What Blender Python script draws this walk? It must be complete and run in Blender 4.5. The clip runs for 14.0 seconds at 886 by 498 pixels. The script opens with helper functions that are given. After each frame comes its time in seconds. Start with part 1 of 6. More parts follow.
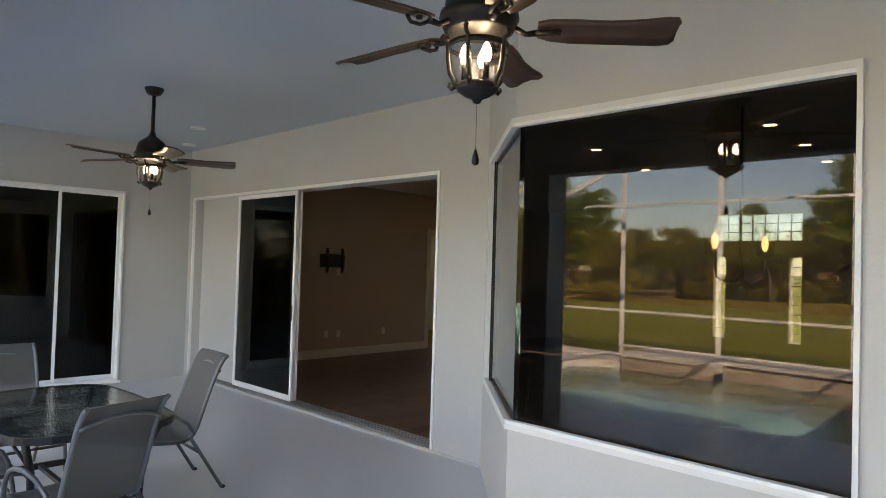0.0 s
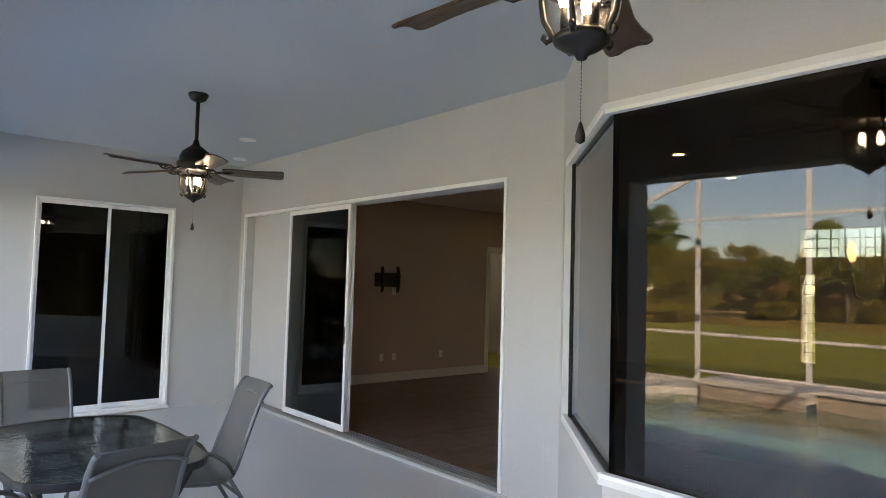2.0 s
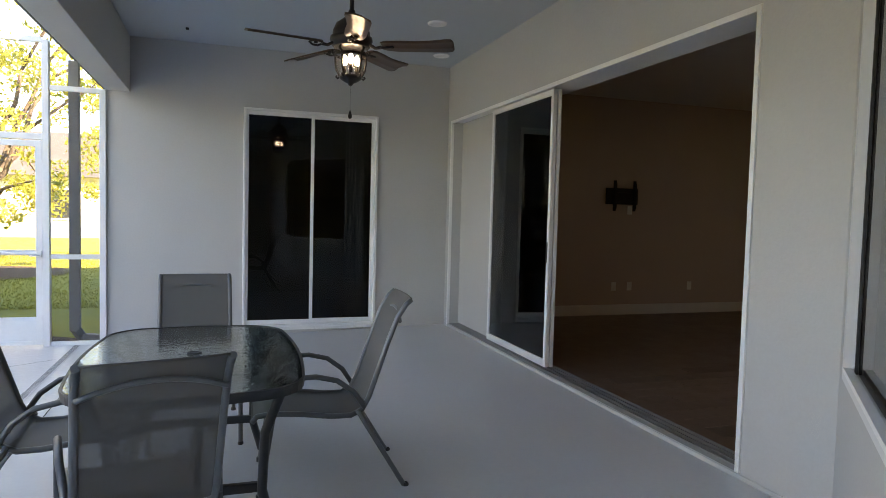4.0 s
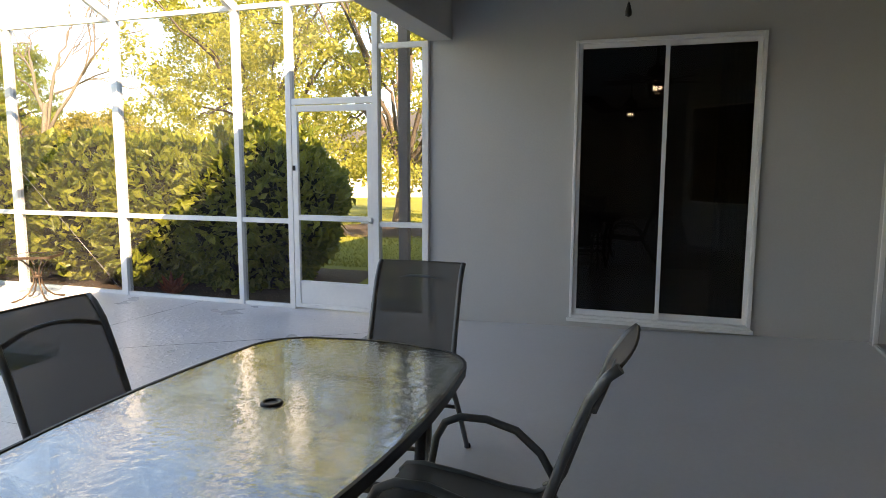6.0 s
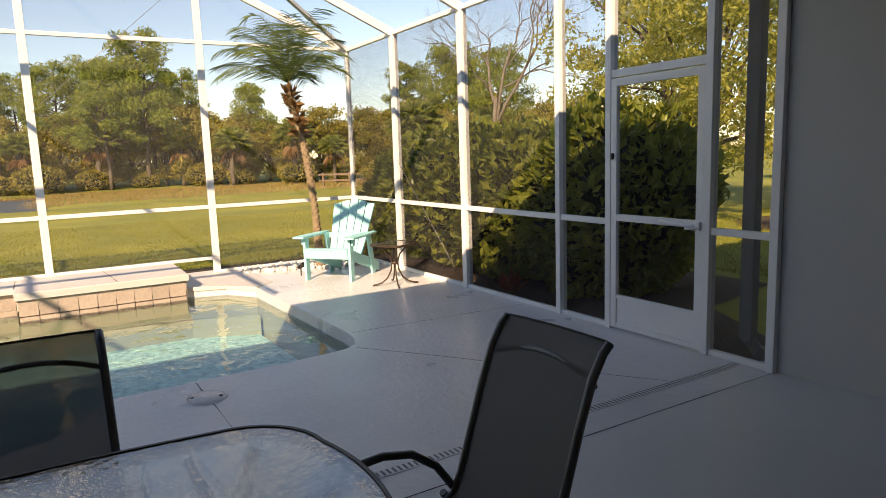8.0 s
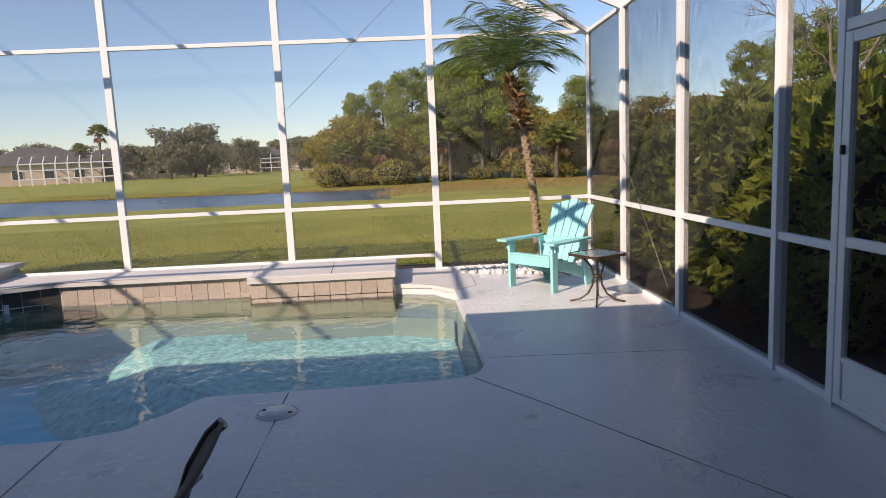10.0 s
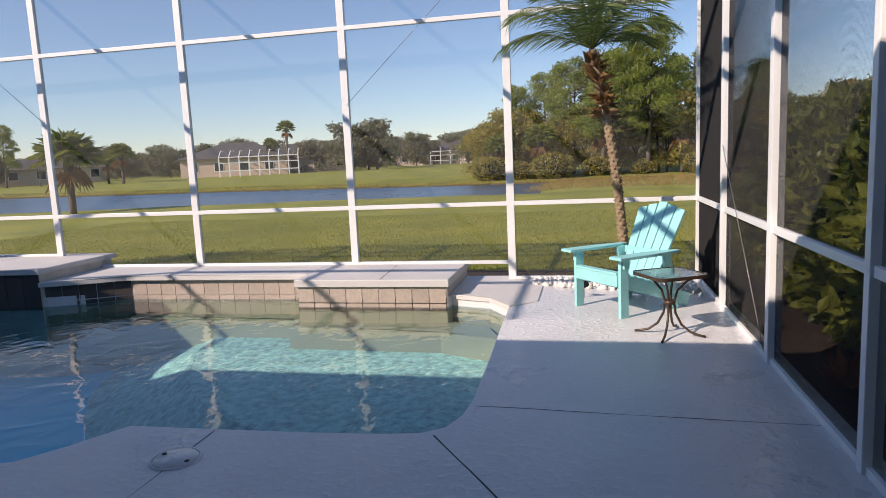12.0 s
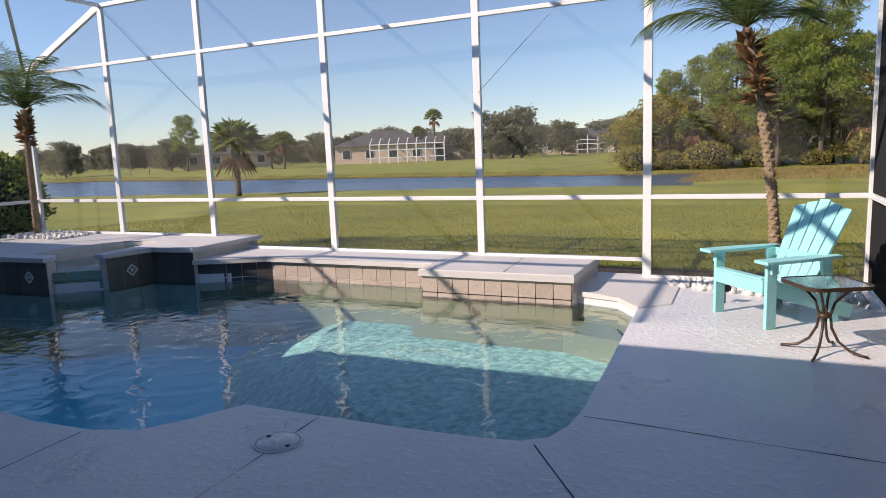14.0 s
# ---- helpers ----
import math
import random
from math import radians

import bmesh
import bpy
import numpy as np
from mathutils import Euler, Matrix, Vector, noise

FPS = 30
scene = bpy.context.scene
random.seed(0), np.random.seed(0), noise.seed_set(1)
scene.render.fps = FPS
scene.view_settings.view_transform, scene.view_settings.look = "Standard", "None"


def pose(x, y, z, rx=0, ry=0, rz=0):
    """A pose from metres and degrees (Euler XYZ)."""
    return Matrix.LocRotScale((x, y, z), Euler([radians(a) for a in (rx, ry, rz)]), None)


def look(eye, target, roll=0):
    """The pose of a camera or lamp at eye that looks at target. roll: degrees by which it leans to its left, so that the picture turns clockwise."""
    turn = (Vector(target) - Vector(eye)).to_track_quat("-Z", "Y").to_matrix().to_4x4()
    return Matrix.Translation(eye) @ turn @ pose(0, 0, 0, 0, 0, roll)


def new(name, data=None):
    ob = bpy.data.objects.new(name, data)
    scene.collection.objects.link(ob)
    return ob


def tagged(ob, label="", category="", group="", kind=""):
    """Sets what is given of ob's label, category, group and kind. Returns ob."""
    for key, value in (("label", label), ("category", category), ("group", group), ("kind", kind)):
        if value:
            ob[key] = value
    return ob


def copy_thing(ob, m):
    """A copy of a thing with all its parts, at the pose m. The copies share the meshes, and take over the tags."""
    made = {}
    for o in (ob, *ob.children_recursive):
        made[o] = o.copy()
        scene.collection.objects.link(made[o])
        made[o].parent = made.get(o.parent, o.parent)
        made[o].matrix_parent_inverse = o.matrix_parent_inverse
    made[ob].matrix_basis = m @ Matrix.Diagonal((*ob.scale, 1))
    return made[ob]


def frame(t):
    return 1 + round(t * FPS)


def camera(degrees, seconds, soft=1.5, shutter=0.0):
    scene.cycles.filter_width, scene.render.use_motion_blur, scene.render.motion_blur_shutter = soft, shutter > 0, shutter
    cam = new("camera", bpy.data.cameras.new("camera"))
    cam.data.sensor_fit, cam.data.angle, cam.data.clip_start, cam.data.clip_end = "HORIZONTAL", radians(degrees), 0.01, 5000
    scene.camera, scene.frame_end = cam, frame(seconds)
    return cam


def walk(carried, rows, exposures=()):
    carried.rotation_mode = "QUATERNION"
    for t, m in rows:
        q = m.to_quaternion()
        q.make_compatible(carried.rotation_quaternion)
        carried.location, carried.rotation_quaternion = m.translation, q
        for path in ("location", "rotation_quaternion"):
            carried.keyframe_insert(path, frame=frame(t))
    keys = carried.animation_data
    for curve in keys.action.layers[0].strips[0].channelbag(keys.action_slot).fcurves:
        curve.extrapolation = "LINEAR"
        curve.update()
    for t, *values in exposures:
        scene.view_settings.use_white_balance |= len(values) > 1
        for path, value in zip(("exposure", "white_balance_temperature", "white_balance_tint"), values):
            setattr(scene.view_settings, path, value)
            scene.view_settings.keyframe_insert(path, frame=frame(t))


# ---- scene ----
cam = camera(68.0, 14.0, 0.75)
PATH = [
    (0, (-0.015, 0.07, 1.706), (1.416, 1.466, 1.757), 1.7),
    (0.5, (0.17, 0.154, 1.744), (1.59, 1.56, 1.831), 1.7),
    (1, (0.239, 0.282, 1.737), (1.636, 1.709, 1.846), 1.6),
    (1.5, (0.268, 0.445, 1.721), (1.63, 1.904, 1.84), 1.6),
    (2, (0.35, 0.569, 1.69), (1.658, 2.078, 1.797), 1.6),
    (2.2, (0.409, 0.608, 1.664), (1.698, 2.133, 1.767), 1.6),
    (4.3, (1.663, 1.585, 1.431), (2.131, 3.524, 1.291), 1.4),
    (4.5, (1.799, 1.734, 1.465), (2.151, 3.696, 1.304), 1.4),
    (5, (2.119, 2.126, 1.476), (2.135, 4.115, 1.27), 1.1),
    (5.5, (2.32, 2.561, 1.452), (2.009, 4.523, 1.227), 0.7),
    (6, (2.448, 3.024, 1.465), (1.81, 4.903, 1.216), 0.2),
    (6.5, (2.585, 3.475, 1.468), (1.628, 5.211, 1.197), -0.9),
    (7, (2.659, 3.934, 1.46), (1.397, 5.459, 1.178), -1.5),
    (7.5, (2.742, 4.4, 1.463), (1.237, 5.686, 1.178), -1.5),
    (8, (2.762, 4.839, 1.517), (1.072, 5.869, 1.228), -1.9),
    (8.5, (2.789, 5.31, 1.482), (0.957, 6.069, 1.218), -2.2),
    (9, (2.729, 5.777, 1.514), (0.809, 6.271, 1.248), -2.5),
    (9.2, (2.679, 5.914, 1.516), (0.739, 6.315, 1.246), -2.5),
    (11.3, (1.652, 7.485, 1.447), (-0.312, 7.215, 1.186), -2.7),
    (11.5, (1.542, 7.577, 1.451), (-0.418, 7.273, 1.189), -2.7),
    (12, (1.273, 7.699, 1.454), (-0.661, 7.265, 1.183), -2.6),
    (12.5, (1.132, 7.736, 1.454), (-0.753, 7.128, 1.177), -2.7),
    (13, (1.067, 7.781, 1.466), (-0.79, 7.093, 1.183), -2.6),
    (13.5, (1.051, 7.812, 1.468), (-0.778, 7.056, 1.181), -2.4),
    (14, (1.035, 7.819, 1.46), (-0.756, 6.978, 1.172), -2.2),
]
EXPO = [(0, 3.42, 9600, 20), (2.2, 3.7, 9200, 20), (4.3, 3.0, 9200, 19), (5.0, 2.9, 9200, 18), (6.5, 1.8, 10300, 18), (7.5, 1.02, 10300, 20), (8.5, 0.75, 8300, 20), (9.2, 0.54, 7500, 20), (11.3, 0.33, 6850, 20), (14, 0.42, 6700, 20)]
walk(cam, [(t, look(eye, target, roll)) for t, eye, target, roll in PATH], EXPO)

# ---- sky and sun: morning sun over the house roof, shining towards the lake ----
SUN_WAY = Vector((-1.11, 1.1, -1.0)).normalized()
world = bpy.data.worlds.new("world")
scene.world = world
world.use_nodes = True
wn = world.node_tree.nodes
sky = wn.new("ShaderNodeTexSky")
sky.sky_type = "NISHITA"
sky.sun_disc = False
sky.sun_elevation = math.asin(-SUN_WAY.z)
sky.air_density, sky.dust_density, sky.ozone_density = 1.0, 0.0, 4.4
sky.sun_rotation = math.atan2(-SUN_WAY.x, -SUN_WAY.y)
world.node_tree.links.new(sky.outputs[0], wn["Background"].inputs[0])
wn["Background"].inputs[1].default_value = 0.13
sun_data = bpy.data.lights.new("sun", "SUN")
sun_data.energy, sun_data.angle, sun_data.color = 4.8, radians(0.53), (1.0, 0.9, 0.76)
sun = new("sun", sun_data)
sun.rotation_mode = "QUATERNION"
sun.rotation_quaternion = SUN_WAY.to_track_quat("-Z", "Y")
sun.location = (20, -20, 30)


# ---- materials ----
def mat(name, colour, rough=0.6, metal=0.0, var=0.12, scale=6.0, fine=60.0, bump=0.15, depth=0.01, colour2=None, spec=0.5, detail=4):
    """A plain surface with variation at two scales and a fine relief; colours are linear."""
    m = bpy.data.materials.new(name)
    m.use_nodes = True
    nt = m.node_tree
    n, l = nt.nodes, nt.links
    b = n["Principled BSDF"]
    b.inputs["Metallic"].default_value = metal
    b.inputs["Specular IOR Level"].default_value = spec
    co = n.new("ShaderNodeTexCoord")
    a = n.new("ShaderNodeTexNoise")
    a.inputs["Scale"].default_value, a.inputs["Detail"].default_value = scale, detail
    f = n.new("ShaderNodeTexNoise")
    f.inputs["Scale"].default_value, f.inputs["Detail"].default_value = fine, 3
    geo = n.new("ShaderNodeNewGeometry")
    for t in (a, f):
        l.new(geo.outputs["Position"], t.inputs["Vector"])
    add = n.new("ShaderNodeMath")
    add.operation = "MULTIPLY_ADD"
    l.new(f.outputs["Fac"], add.inputs[0])
    add.inputs[1].default_value = 0.5
    l.new(a.outputs["Fac"], add.inputs[2])
    ramp = n.new("ShaderNodeValToRGB")
    c2 = colour2 or tuple(c * (1 + var) for c in colour)
    c1 = colour if colour2 else tuple(c * (1 - var) for c in colour)
    ramp.color_ramp.elements[0].position, ramp.color_ramp.elements[1].position = 0.5, 1.0
    ramp.color_ramp.elements[0].color = (*c1, 1)
    ramp.color_ramp.elements[1].color = (*c2, 1)
    l.new(add.outputs[0], ramp.inputs[0])
    l.new(ramp.outputs[0], b.inputs["Base Color"])
    rr = n.new("ShaderNodeMapRange")
    rr.inputs["To Min"].default_value, rr.inputs["To Max"].default_value = max(0.02, rough - 0.1), min(1, rough + 0.1)
    l.new(a.outputs["Fac"], rr.inputs[0])
    l.new(rr.outputs[0], b.inputs["Roughness"])
    if bump:
        bp = n.new("ShaderNodeBump")
        bp.inputs["Strength"].default_value, bp.inputs["Distance"].default_value = bump, depth
        l.new(f.outputs["Fac"], bp.inputs["Height"])
        l.new(bp.outputs[0], b.inputs["Normal"])
    return m


def pieces_mat(name, c1, c2, rough=0.6, fine=40.0, bump=0.2):
    """As mat(), with a shade of its own for each separate piece."""
    m = mat(name, c1, rough, fine=fine, bump=bump)
    n, l = m.node_tree.nodes, m.node_tree.links
    b = n["Principled BSDF"]
    info = n.new("ShaderNodeObjectInfo")
    geo = n.new("ShaderNodeNewGeometry")
    s = n.new("ShaderNodeMath")
    s.operation = "ADD"
    l.new(info.outputs["Random"], s.inputs[0])
    l.new(geo.outputs["Random Per Island"], s.inputs[1])
    fr = n.new("ShaderNodeMath")
    fr.operation = "FRACT"
    l.new(s.outputs[0], fr.inputs[0])
    mix = n.new("ShaderNodeMix")
    mix.data_type = "RGBA"
    mix.inputs["A"].default_value, mix.inputs["B"].default_value = (*c1, 1), (*c2, 1)
    l.new(fr.outputs[0], mix.inputs["Factor"])
    noi = n.new("ShaderNodeTexNoise")
    noi.inputs["Scale"].default_value = fine
    l.new(geo.outputs["Position"], noi.inputs["Vector"])
    mul = n.new("ShaderNodeMix")
    mul.data_type, mul.blend_type = "RGBA", "MULTIPLY"
    mul.inputs["Factor"].default_value = 0.45
    l.new(mix.outputs["Result"], mul.inputs["A"])
    l.new(noi.outputs["Color"], mul.inputs["B"])
    hsv = n.new("ShaderNodeHueSaturation")
    hsv.inputs["Value"].default_value = 1.25
    bw = n.new("ShaderNodeRGBToBW")
    l.new(noi.outputs["Color"], bw.inputs[0])
    l.new(bw.outputs[0], mul.inputs["B"])
    l.new(mul.outputs["Result"], hsv.inputs["Color"])
    l.new(hsv.outputs[0], b.inputs["Base Color"])
    return m


def glow(name, colour, strength):
    m = bpy.data.materials.new(name)
    m.use_nodes = True
    b = m.node_tree.nodes["Principled BSDF"]
    b.inputs["Base Color"].default_value = (*colour, 1)
    b.inputs["Emission Color"].default_value = (*colour, 1)
    b.inputs["Emission Strength"].default_value = strength
    return m


def see_through(name, clear, tint, body, body_rough=0.6):
    """A share of clear passage, tinted, and the rest an opaque body: screen mesh and sling cloth."""
    m = bpy.data.materials.new(name)
    m.use_nodes = True
    n, l = m.node_tree.nodes, m.node_tree.links
    t = n.new("ShaderNodeBsdfTransparent")
    t.inputs[0].default_value = (*tint, 1)
    d = n["Principled BSDF"]
    d.inputs["Base Color"].default_value = (*body, 1)
    d.inputs["Roughness"].default_value = body_rough
    mix = n.new("ShaderNodeMixShader")
    mix.inputs[0].default_value = 1 - clear
    l.new(t.outputs[0], mix.inputs[1])
    l.new(d.outputs[0], mix.inputs[2])
    l.new(mix.outputs[0], n["Material Output"].inputs[0])
    return m


def facing_gloss(n, l, f0):
    """Gloss that grows from f0, seen straight on, to full at a grazing view."""
    lw = n.new("ShaderNodeLayerWeight")
    lw.inputs["Blend"].default_value = 0.5
    pw = n.new("ShaderNodeMath")
    pw.operation = "POWER"
    pw.inputs[1].default_value = 4.5
    l.new(lw.outputs["Facing"], pw.inputs[0])
    ma = n.new("ShaderNodeMath")
    ma.operation = "MULTIPLY_ADD"
    ma.inputs[1].default_value, ma.inputs[2].default_value = 1 - f0, f0
    l.new(pw.outputs[0], ma.inputs[0])
    return lw, ma.outputs[0]


def pane_mat(name, tint, ior=1.5, wave=0.0, wave_scale=30.0, rough=0.0):
    """Thin window glass: clear tinted passage with a mirror gloss on it."""
    m = bpy.data.materials.new(name)
    m.use_nodes = True
    n, l = m.node_tree.nodes, m.node_tree.links
    t = n.new("ShaderNodeBsdfTransparent")
    t.inputs[0].default_value = (*tint, 1)
    g = n.new("ShaderNodeBsdfGlossy")
    g.inputs["Roughness"].default_value = rough
    fr, gloss = facing_gloss(n, l, ((ior - 1) / (ior + 1)) ** 2)
    mix = n.new("ShaderNodeMixShader")
    l.new(gloss, mix.inputs[0])
    l.new(t.outputs[0], mix.inputs[1])
    l.new(g.outputs[0], mix.inputs[2])
    l.new(mix.outputs[0], n["Material Output"].inputs[0])
    if wave:
        geo = n.new("ShaderNodeNewGeometry")
        noi = n.new("ShaderNodeTexNoise")
        noi.inputs["Scale"].default_value = wave_scale
        l.new(geo.outputs["Position"], noi.inputs["Vector"])
        bp = n.new("ShaderNodeBump")
        bp.inputs["Strength"].default_value, bp.inputs["Distance"].default_value = wave, 0.01
        l.new(noi.outputs["Fac"], bp.inputs["Height"])
        l.new(bp.outputs[0], g.inputs["Normal"])
        l.new(bp.outputs[0], fr.inputs["Normal"])
    return m


STUCCO = mat("painted_stucco", (0.475, 0.475, 0.463), 0.75, var=0.04, scale=1.2, fine=55, bump=0.25, depth=0.006)
CEIL = mat("ceiling_paint", (0.45, 0.49, 0.52), 0.5, var=0.04, scale=0.8, fine=90, bump=0.08, depth=0.003)
WHITE = mat("white_aluminium", (0.78, 0.78, 0.77), 0.4, var=0.04, scale=3, fine=30, bump=0.03, depth=0.002)
DECK = mat("painted_deck", (0.65, 0.64, 0.645), 0.30, var=0.08, scale=1.5, fine=20, bump=0.25, depth=0.006)
LANAI = mat("lanai_floor_paint", (0.56, 0.565, 0.57), 0.38, var=0.05, scale=1.0, fine=35, bump=0.12, depth=0.004)
dn, dl = DECK.node_tree.nodes, DECK.node_tree.links
kd = dn.new("ShaderNodeTexNoise")
kd.inputs["Scale"].default_value, kd.inputs["Detail"].default_value, kd.inputs["Distortion"].default_value = 20, 4, 0.4
kg = dn.new("ShaderNodeNewGeometry")
dl.new(kg.outputs["Position"], kd.inputs["Vector"])
kr = dn.new("ShaderNodeMapRange")
kr.inputs["From Min"].default_value, kr.inputs["From Max"].default_value = 0.50, 0.66
dl.new(kd.outputs["Fac"], kr.inputs[0])
kb = dn.new("ShaderNodeBump")
kb.inputs["Strength"].default_value, kb.inputs["Distance"].default_value = 0.5, 0.005
dl.new(kr.outputs[0], kb.inputs["Height"])
for lk in list(dl):
    if lk.to_socket.name == "Normal" and lk.to_node.type == "BSDF_PRINCIPLED":
        dl.new(lk.from_socket, kb.inputs["Normal"])
        dl.remove(lk)
        break
dl.new(kb.outputs[0], dn["Principled BSDF"].inputs["Normal"])
COPING = mat("coping_concrete", (0.60, 0.57, 0.55), 0.6, var=0.06, scale=2, fine=50, bump=0.2, depth=0.004)
DARK = mat("dark_bronze", (0.022, 0.02, 0.019), 0.42, metal=0.5, var=0.2, scale=8, fine=60, bump=0.1, depth=0.002)
BROWN_WALL = mat("tan_wall_paint", (0.43, 0.325, 0.245), 0.7, var=0.04, scale=1.0, fine=70, bump=0.1, depth=0.003)
CREAM = mat("cream_paint", (0.62, 0.58, 0.52), 0.6, var=0.03, bump=0.05)
WOOD_FLOOR = pieces_mat("wood_plank", (0.10, 0.07, 0.052), (0.17, 0.118, 0.088), 0.35, fine=25, bump=0.1)
# One mesh in three clear shares, set for the light each should pass.
SCREEN = see_through("screen_mesh", 0.72, (1, 1, 1), (0.07, 0.07, 0.072))
ROOF_SCREEN = see_through("roof_screen_mesh", 0.88, (1, 1, 1), (0.07, 0.07, 0.072))
SIDE_SCREEN = see_through("side_screen_mesh", 0.80, (1, 1, 1), (0.04, 0.04, 0.042))
STRAND = mat("screen_strand", (0.02, 0.02, 0.021), 0.8, bump=0)
GLASS = pane_mat("tinted_pane", (0.30, 0.31, 0.30), 1.53)
DARK_GLASS = pane_mat("dark_tinted_pane", (0.32, 0.325, 0.32), 1.5)
CLEAR = pane_mat("clear_pane", (0.9, 0.92, 0.9), 1.5)
TILE = pieces_mat("waterline_tile", (0.40, 0.325, 0.275), (0.49, 0.40, 0.34), 0.45, fine=30, bump=0.3)
DTILE = pieces_mat("dark_spa_and_shade_tile", (0.075, 0.062, 0.055), (0.12, 0.10, 0.088), 0.4, fine=30, bump=0.3)
GROUT = mat("grout", (0.58, 0.52, 0.46), 0.85, bump=0.2)
GRASS = mat("lawn_soil", (0.15, 0.18, 0.022), 0.9, scale=0.35, fine=14, bump=0.4, depth=0.02, colour2=(0.34, 0.32, 0.04))
# Sun ripples stand in this plaster's mottling; its paler tone outlines the sunlit patch.
PLASTER_SUNLIT = mat("sun_rippled_plaster", (0.34, 0.50, 0.44), 0.7, var=0.5, scale=13, fine=40, bump=0.1)
# The water sheet absorbs little, so its deep blue is put into this plaster.
PLASTER = mat("water_blue_plaster", (0.015, 0.56, 0.76), 0.7, var=0.06, scale=1.5, fine=40, bump=0.05)
PLASTER_SHELF = mat("pool_shelf_plaster", (0.30, 0.265, 0.17), 0.7, var=0.06, scale=1.5, fine=40, bump=0.05)


def water_mat(name, tint, scale=5.0, strength=0.25, dist=0.03):
    m = bpy.data.materials.new(name)
    m.use_nodes = True
    n, l = m.node_tree.nodes, m.node_tree.links
    t = n.new("ShaderNodeBsdfTransparent")
    t.inputs[0].default_value = (*tint, 1)
    g = n.new("ShaderNodeBsdfGlossy")
    g.inputs["Roughness"].default_value = 0.02
    fr, gloss = facing_gloss(n, l, 0.02)
    mix = n.new("ShaderNodeMixShader")
    l.new(gloss, mix.inputs[0])
    l.new(t.outputs[0], mix.inputs[1])
    l.new(g.outputs[0], mix.inputs[2])
    l.new(mix.outputs[0], n["Material Output"].inputs[0])
    geo = n.new("ShaderNodeNewGeometry")
    noi = n.new("ShaderNodeTexNoise")
    noi.inputs["Scale"].default_value, noi.inputs["Detail"].default_value = scale, 2
    noi.inputs["Distortion"].default_value = 0.6
    l.new(geo.outputs["Position"], noi.inputs["Vector"])
    bp = n.new("ShaderNodeBump")
    bp.inputs["Strength"].default_value, bp.inputs["Distance"].default_value = strength, dist
    l.new(noi.outputs["Fac"], bp.inputs["Height"])
    l.new(bp.outputs[0], g.inputs["Normal"])
    l.new(bp.outputs[0], fr.inputs["Normal"])
    return m


POOL_WATER = water_mat("pool_water", (0.62, 0.88, 0.93), 4.2, 0.28, 0.03)
LAKE_WATER = mat("lake_water", (0.08, 0.12, 0.17), 0.3, var=0.2, scale=0.2, fine=2.5, bump=0.7, depth=0.08)


# ---- mesh helpers ----
def add_box(bm, x0, x1, y0, y1, z0, z1, bevel=0.0):
    r = bmesh.ops.create_cube(bm, size=1.0, matrix=Matrix.Translation(((x0 + x1) / 2, (y0 + y1) / 2, (z0 + z1) / 2)) @ Matrix.Diagonal((abs(x1 - x0), abs(y1 - y0), abs(z1 - z0), 1)))
    if bevel:
        edges = list({e for v in r["verts"] for e in v.link_edges})
        bmesh.ops.bevel(bm, geom=edges, offset=bevel, segments=2, affect="EDGES", profile=0.5)
    return r["verts"]


def add_bar(bm, a, b, w, h, up=(0, 0, 1), bevel=0.0):
    """A square bar from a to b, w wide and h high."""
    a, b = Vector(a), Vector(b)
    d = b - a
    q = d.to_track_quat("Y", "Z").to_matrix().to_4x4()
    m = Matrix.Translation((a + b) / 2) @ q @ Matrix.Diagonal((w, d.length, h, 1))
    r = bmesh.ops.create_cube(bm, size=1.0, matrix=m)
    if bevel:
        edges = list({e for v in r["verts"] for e in v.link_edges})
        bmesh.ops.bevel(bm, geom=edges, offset=bevel, segments=2, affect="EDGES", profile=0.5)
    return r["verts"]


def add_tube(bm, pts, r, sides=10, caps=True, flat=1.0):
    """A tube along points; r is one radius or one for each point."""
    pts = [Vector(p) for p in pts]
    rs = r if isinstance(r, (list, tuple)) else [r] * len(pts)
    rings = []
    side = None
    for i, p in enumerate(pts):
        d = (pts[min(i + 1, len(pts) - 1)] - pts[max(i - 1, 0)]).normalized()
        if side is None:
            ref = Vector((0, 0, 1)) if abs(d.z) < 0.9 else Vector((1, 0, 0))
            side = d.cross(ref).normalized()
        else:
            side = (side - d * side.dot(d)).normalized()
        up = d.cross(side)
        rings.append([bm.verts.new(p + (side * math.cos(k * 2 * math.pi / sides) + up * flat * math.sin(k * 2 * math.pi / sides)) * rs[i]) for k in range(sides)])
    for a, b in zip(rings, rings[1:]):
        for k in range(sides):
            f = bm.faces.new((a[k], a[(k + 1) % sides], b[(k + 1) % sides], b[k]))
            f.smooth = True
    if caps:
        bm.faces.new(rings[0][::-1])
        bm.faces.new(rings[-1])


def add_lathe(bm, profile, sides=24, centre=(0, 0, 0)):
    """A turned shape from (radius, z) pairs."""
    c = Vector(centre)
    rings = []
    for r, z in profile:
        if r < 1e-5:
            rings.append([bm.verts.new(c + Vector((0, 0, z)))])
        else:
            rings.append([bm.verts.new(c + Vector((r * math.cos(k * 2 * math.pi / sides), r * math.sin(k * 2 * math.pi / sides), z))) for k in range(sides)])
    for a, b in zip(rings, rings[1:]):
        for k in range(sides):
            q = [a[k % len(a)], a[(k + 1) % len(a)], b[(k + 1) % len(b)], b[k % len(b)]]
            q = list(dict.fromkeys(q))
            if len(q) > 2:
                f = bm.faces.new(q)
                f.smooth = True


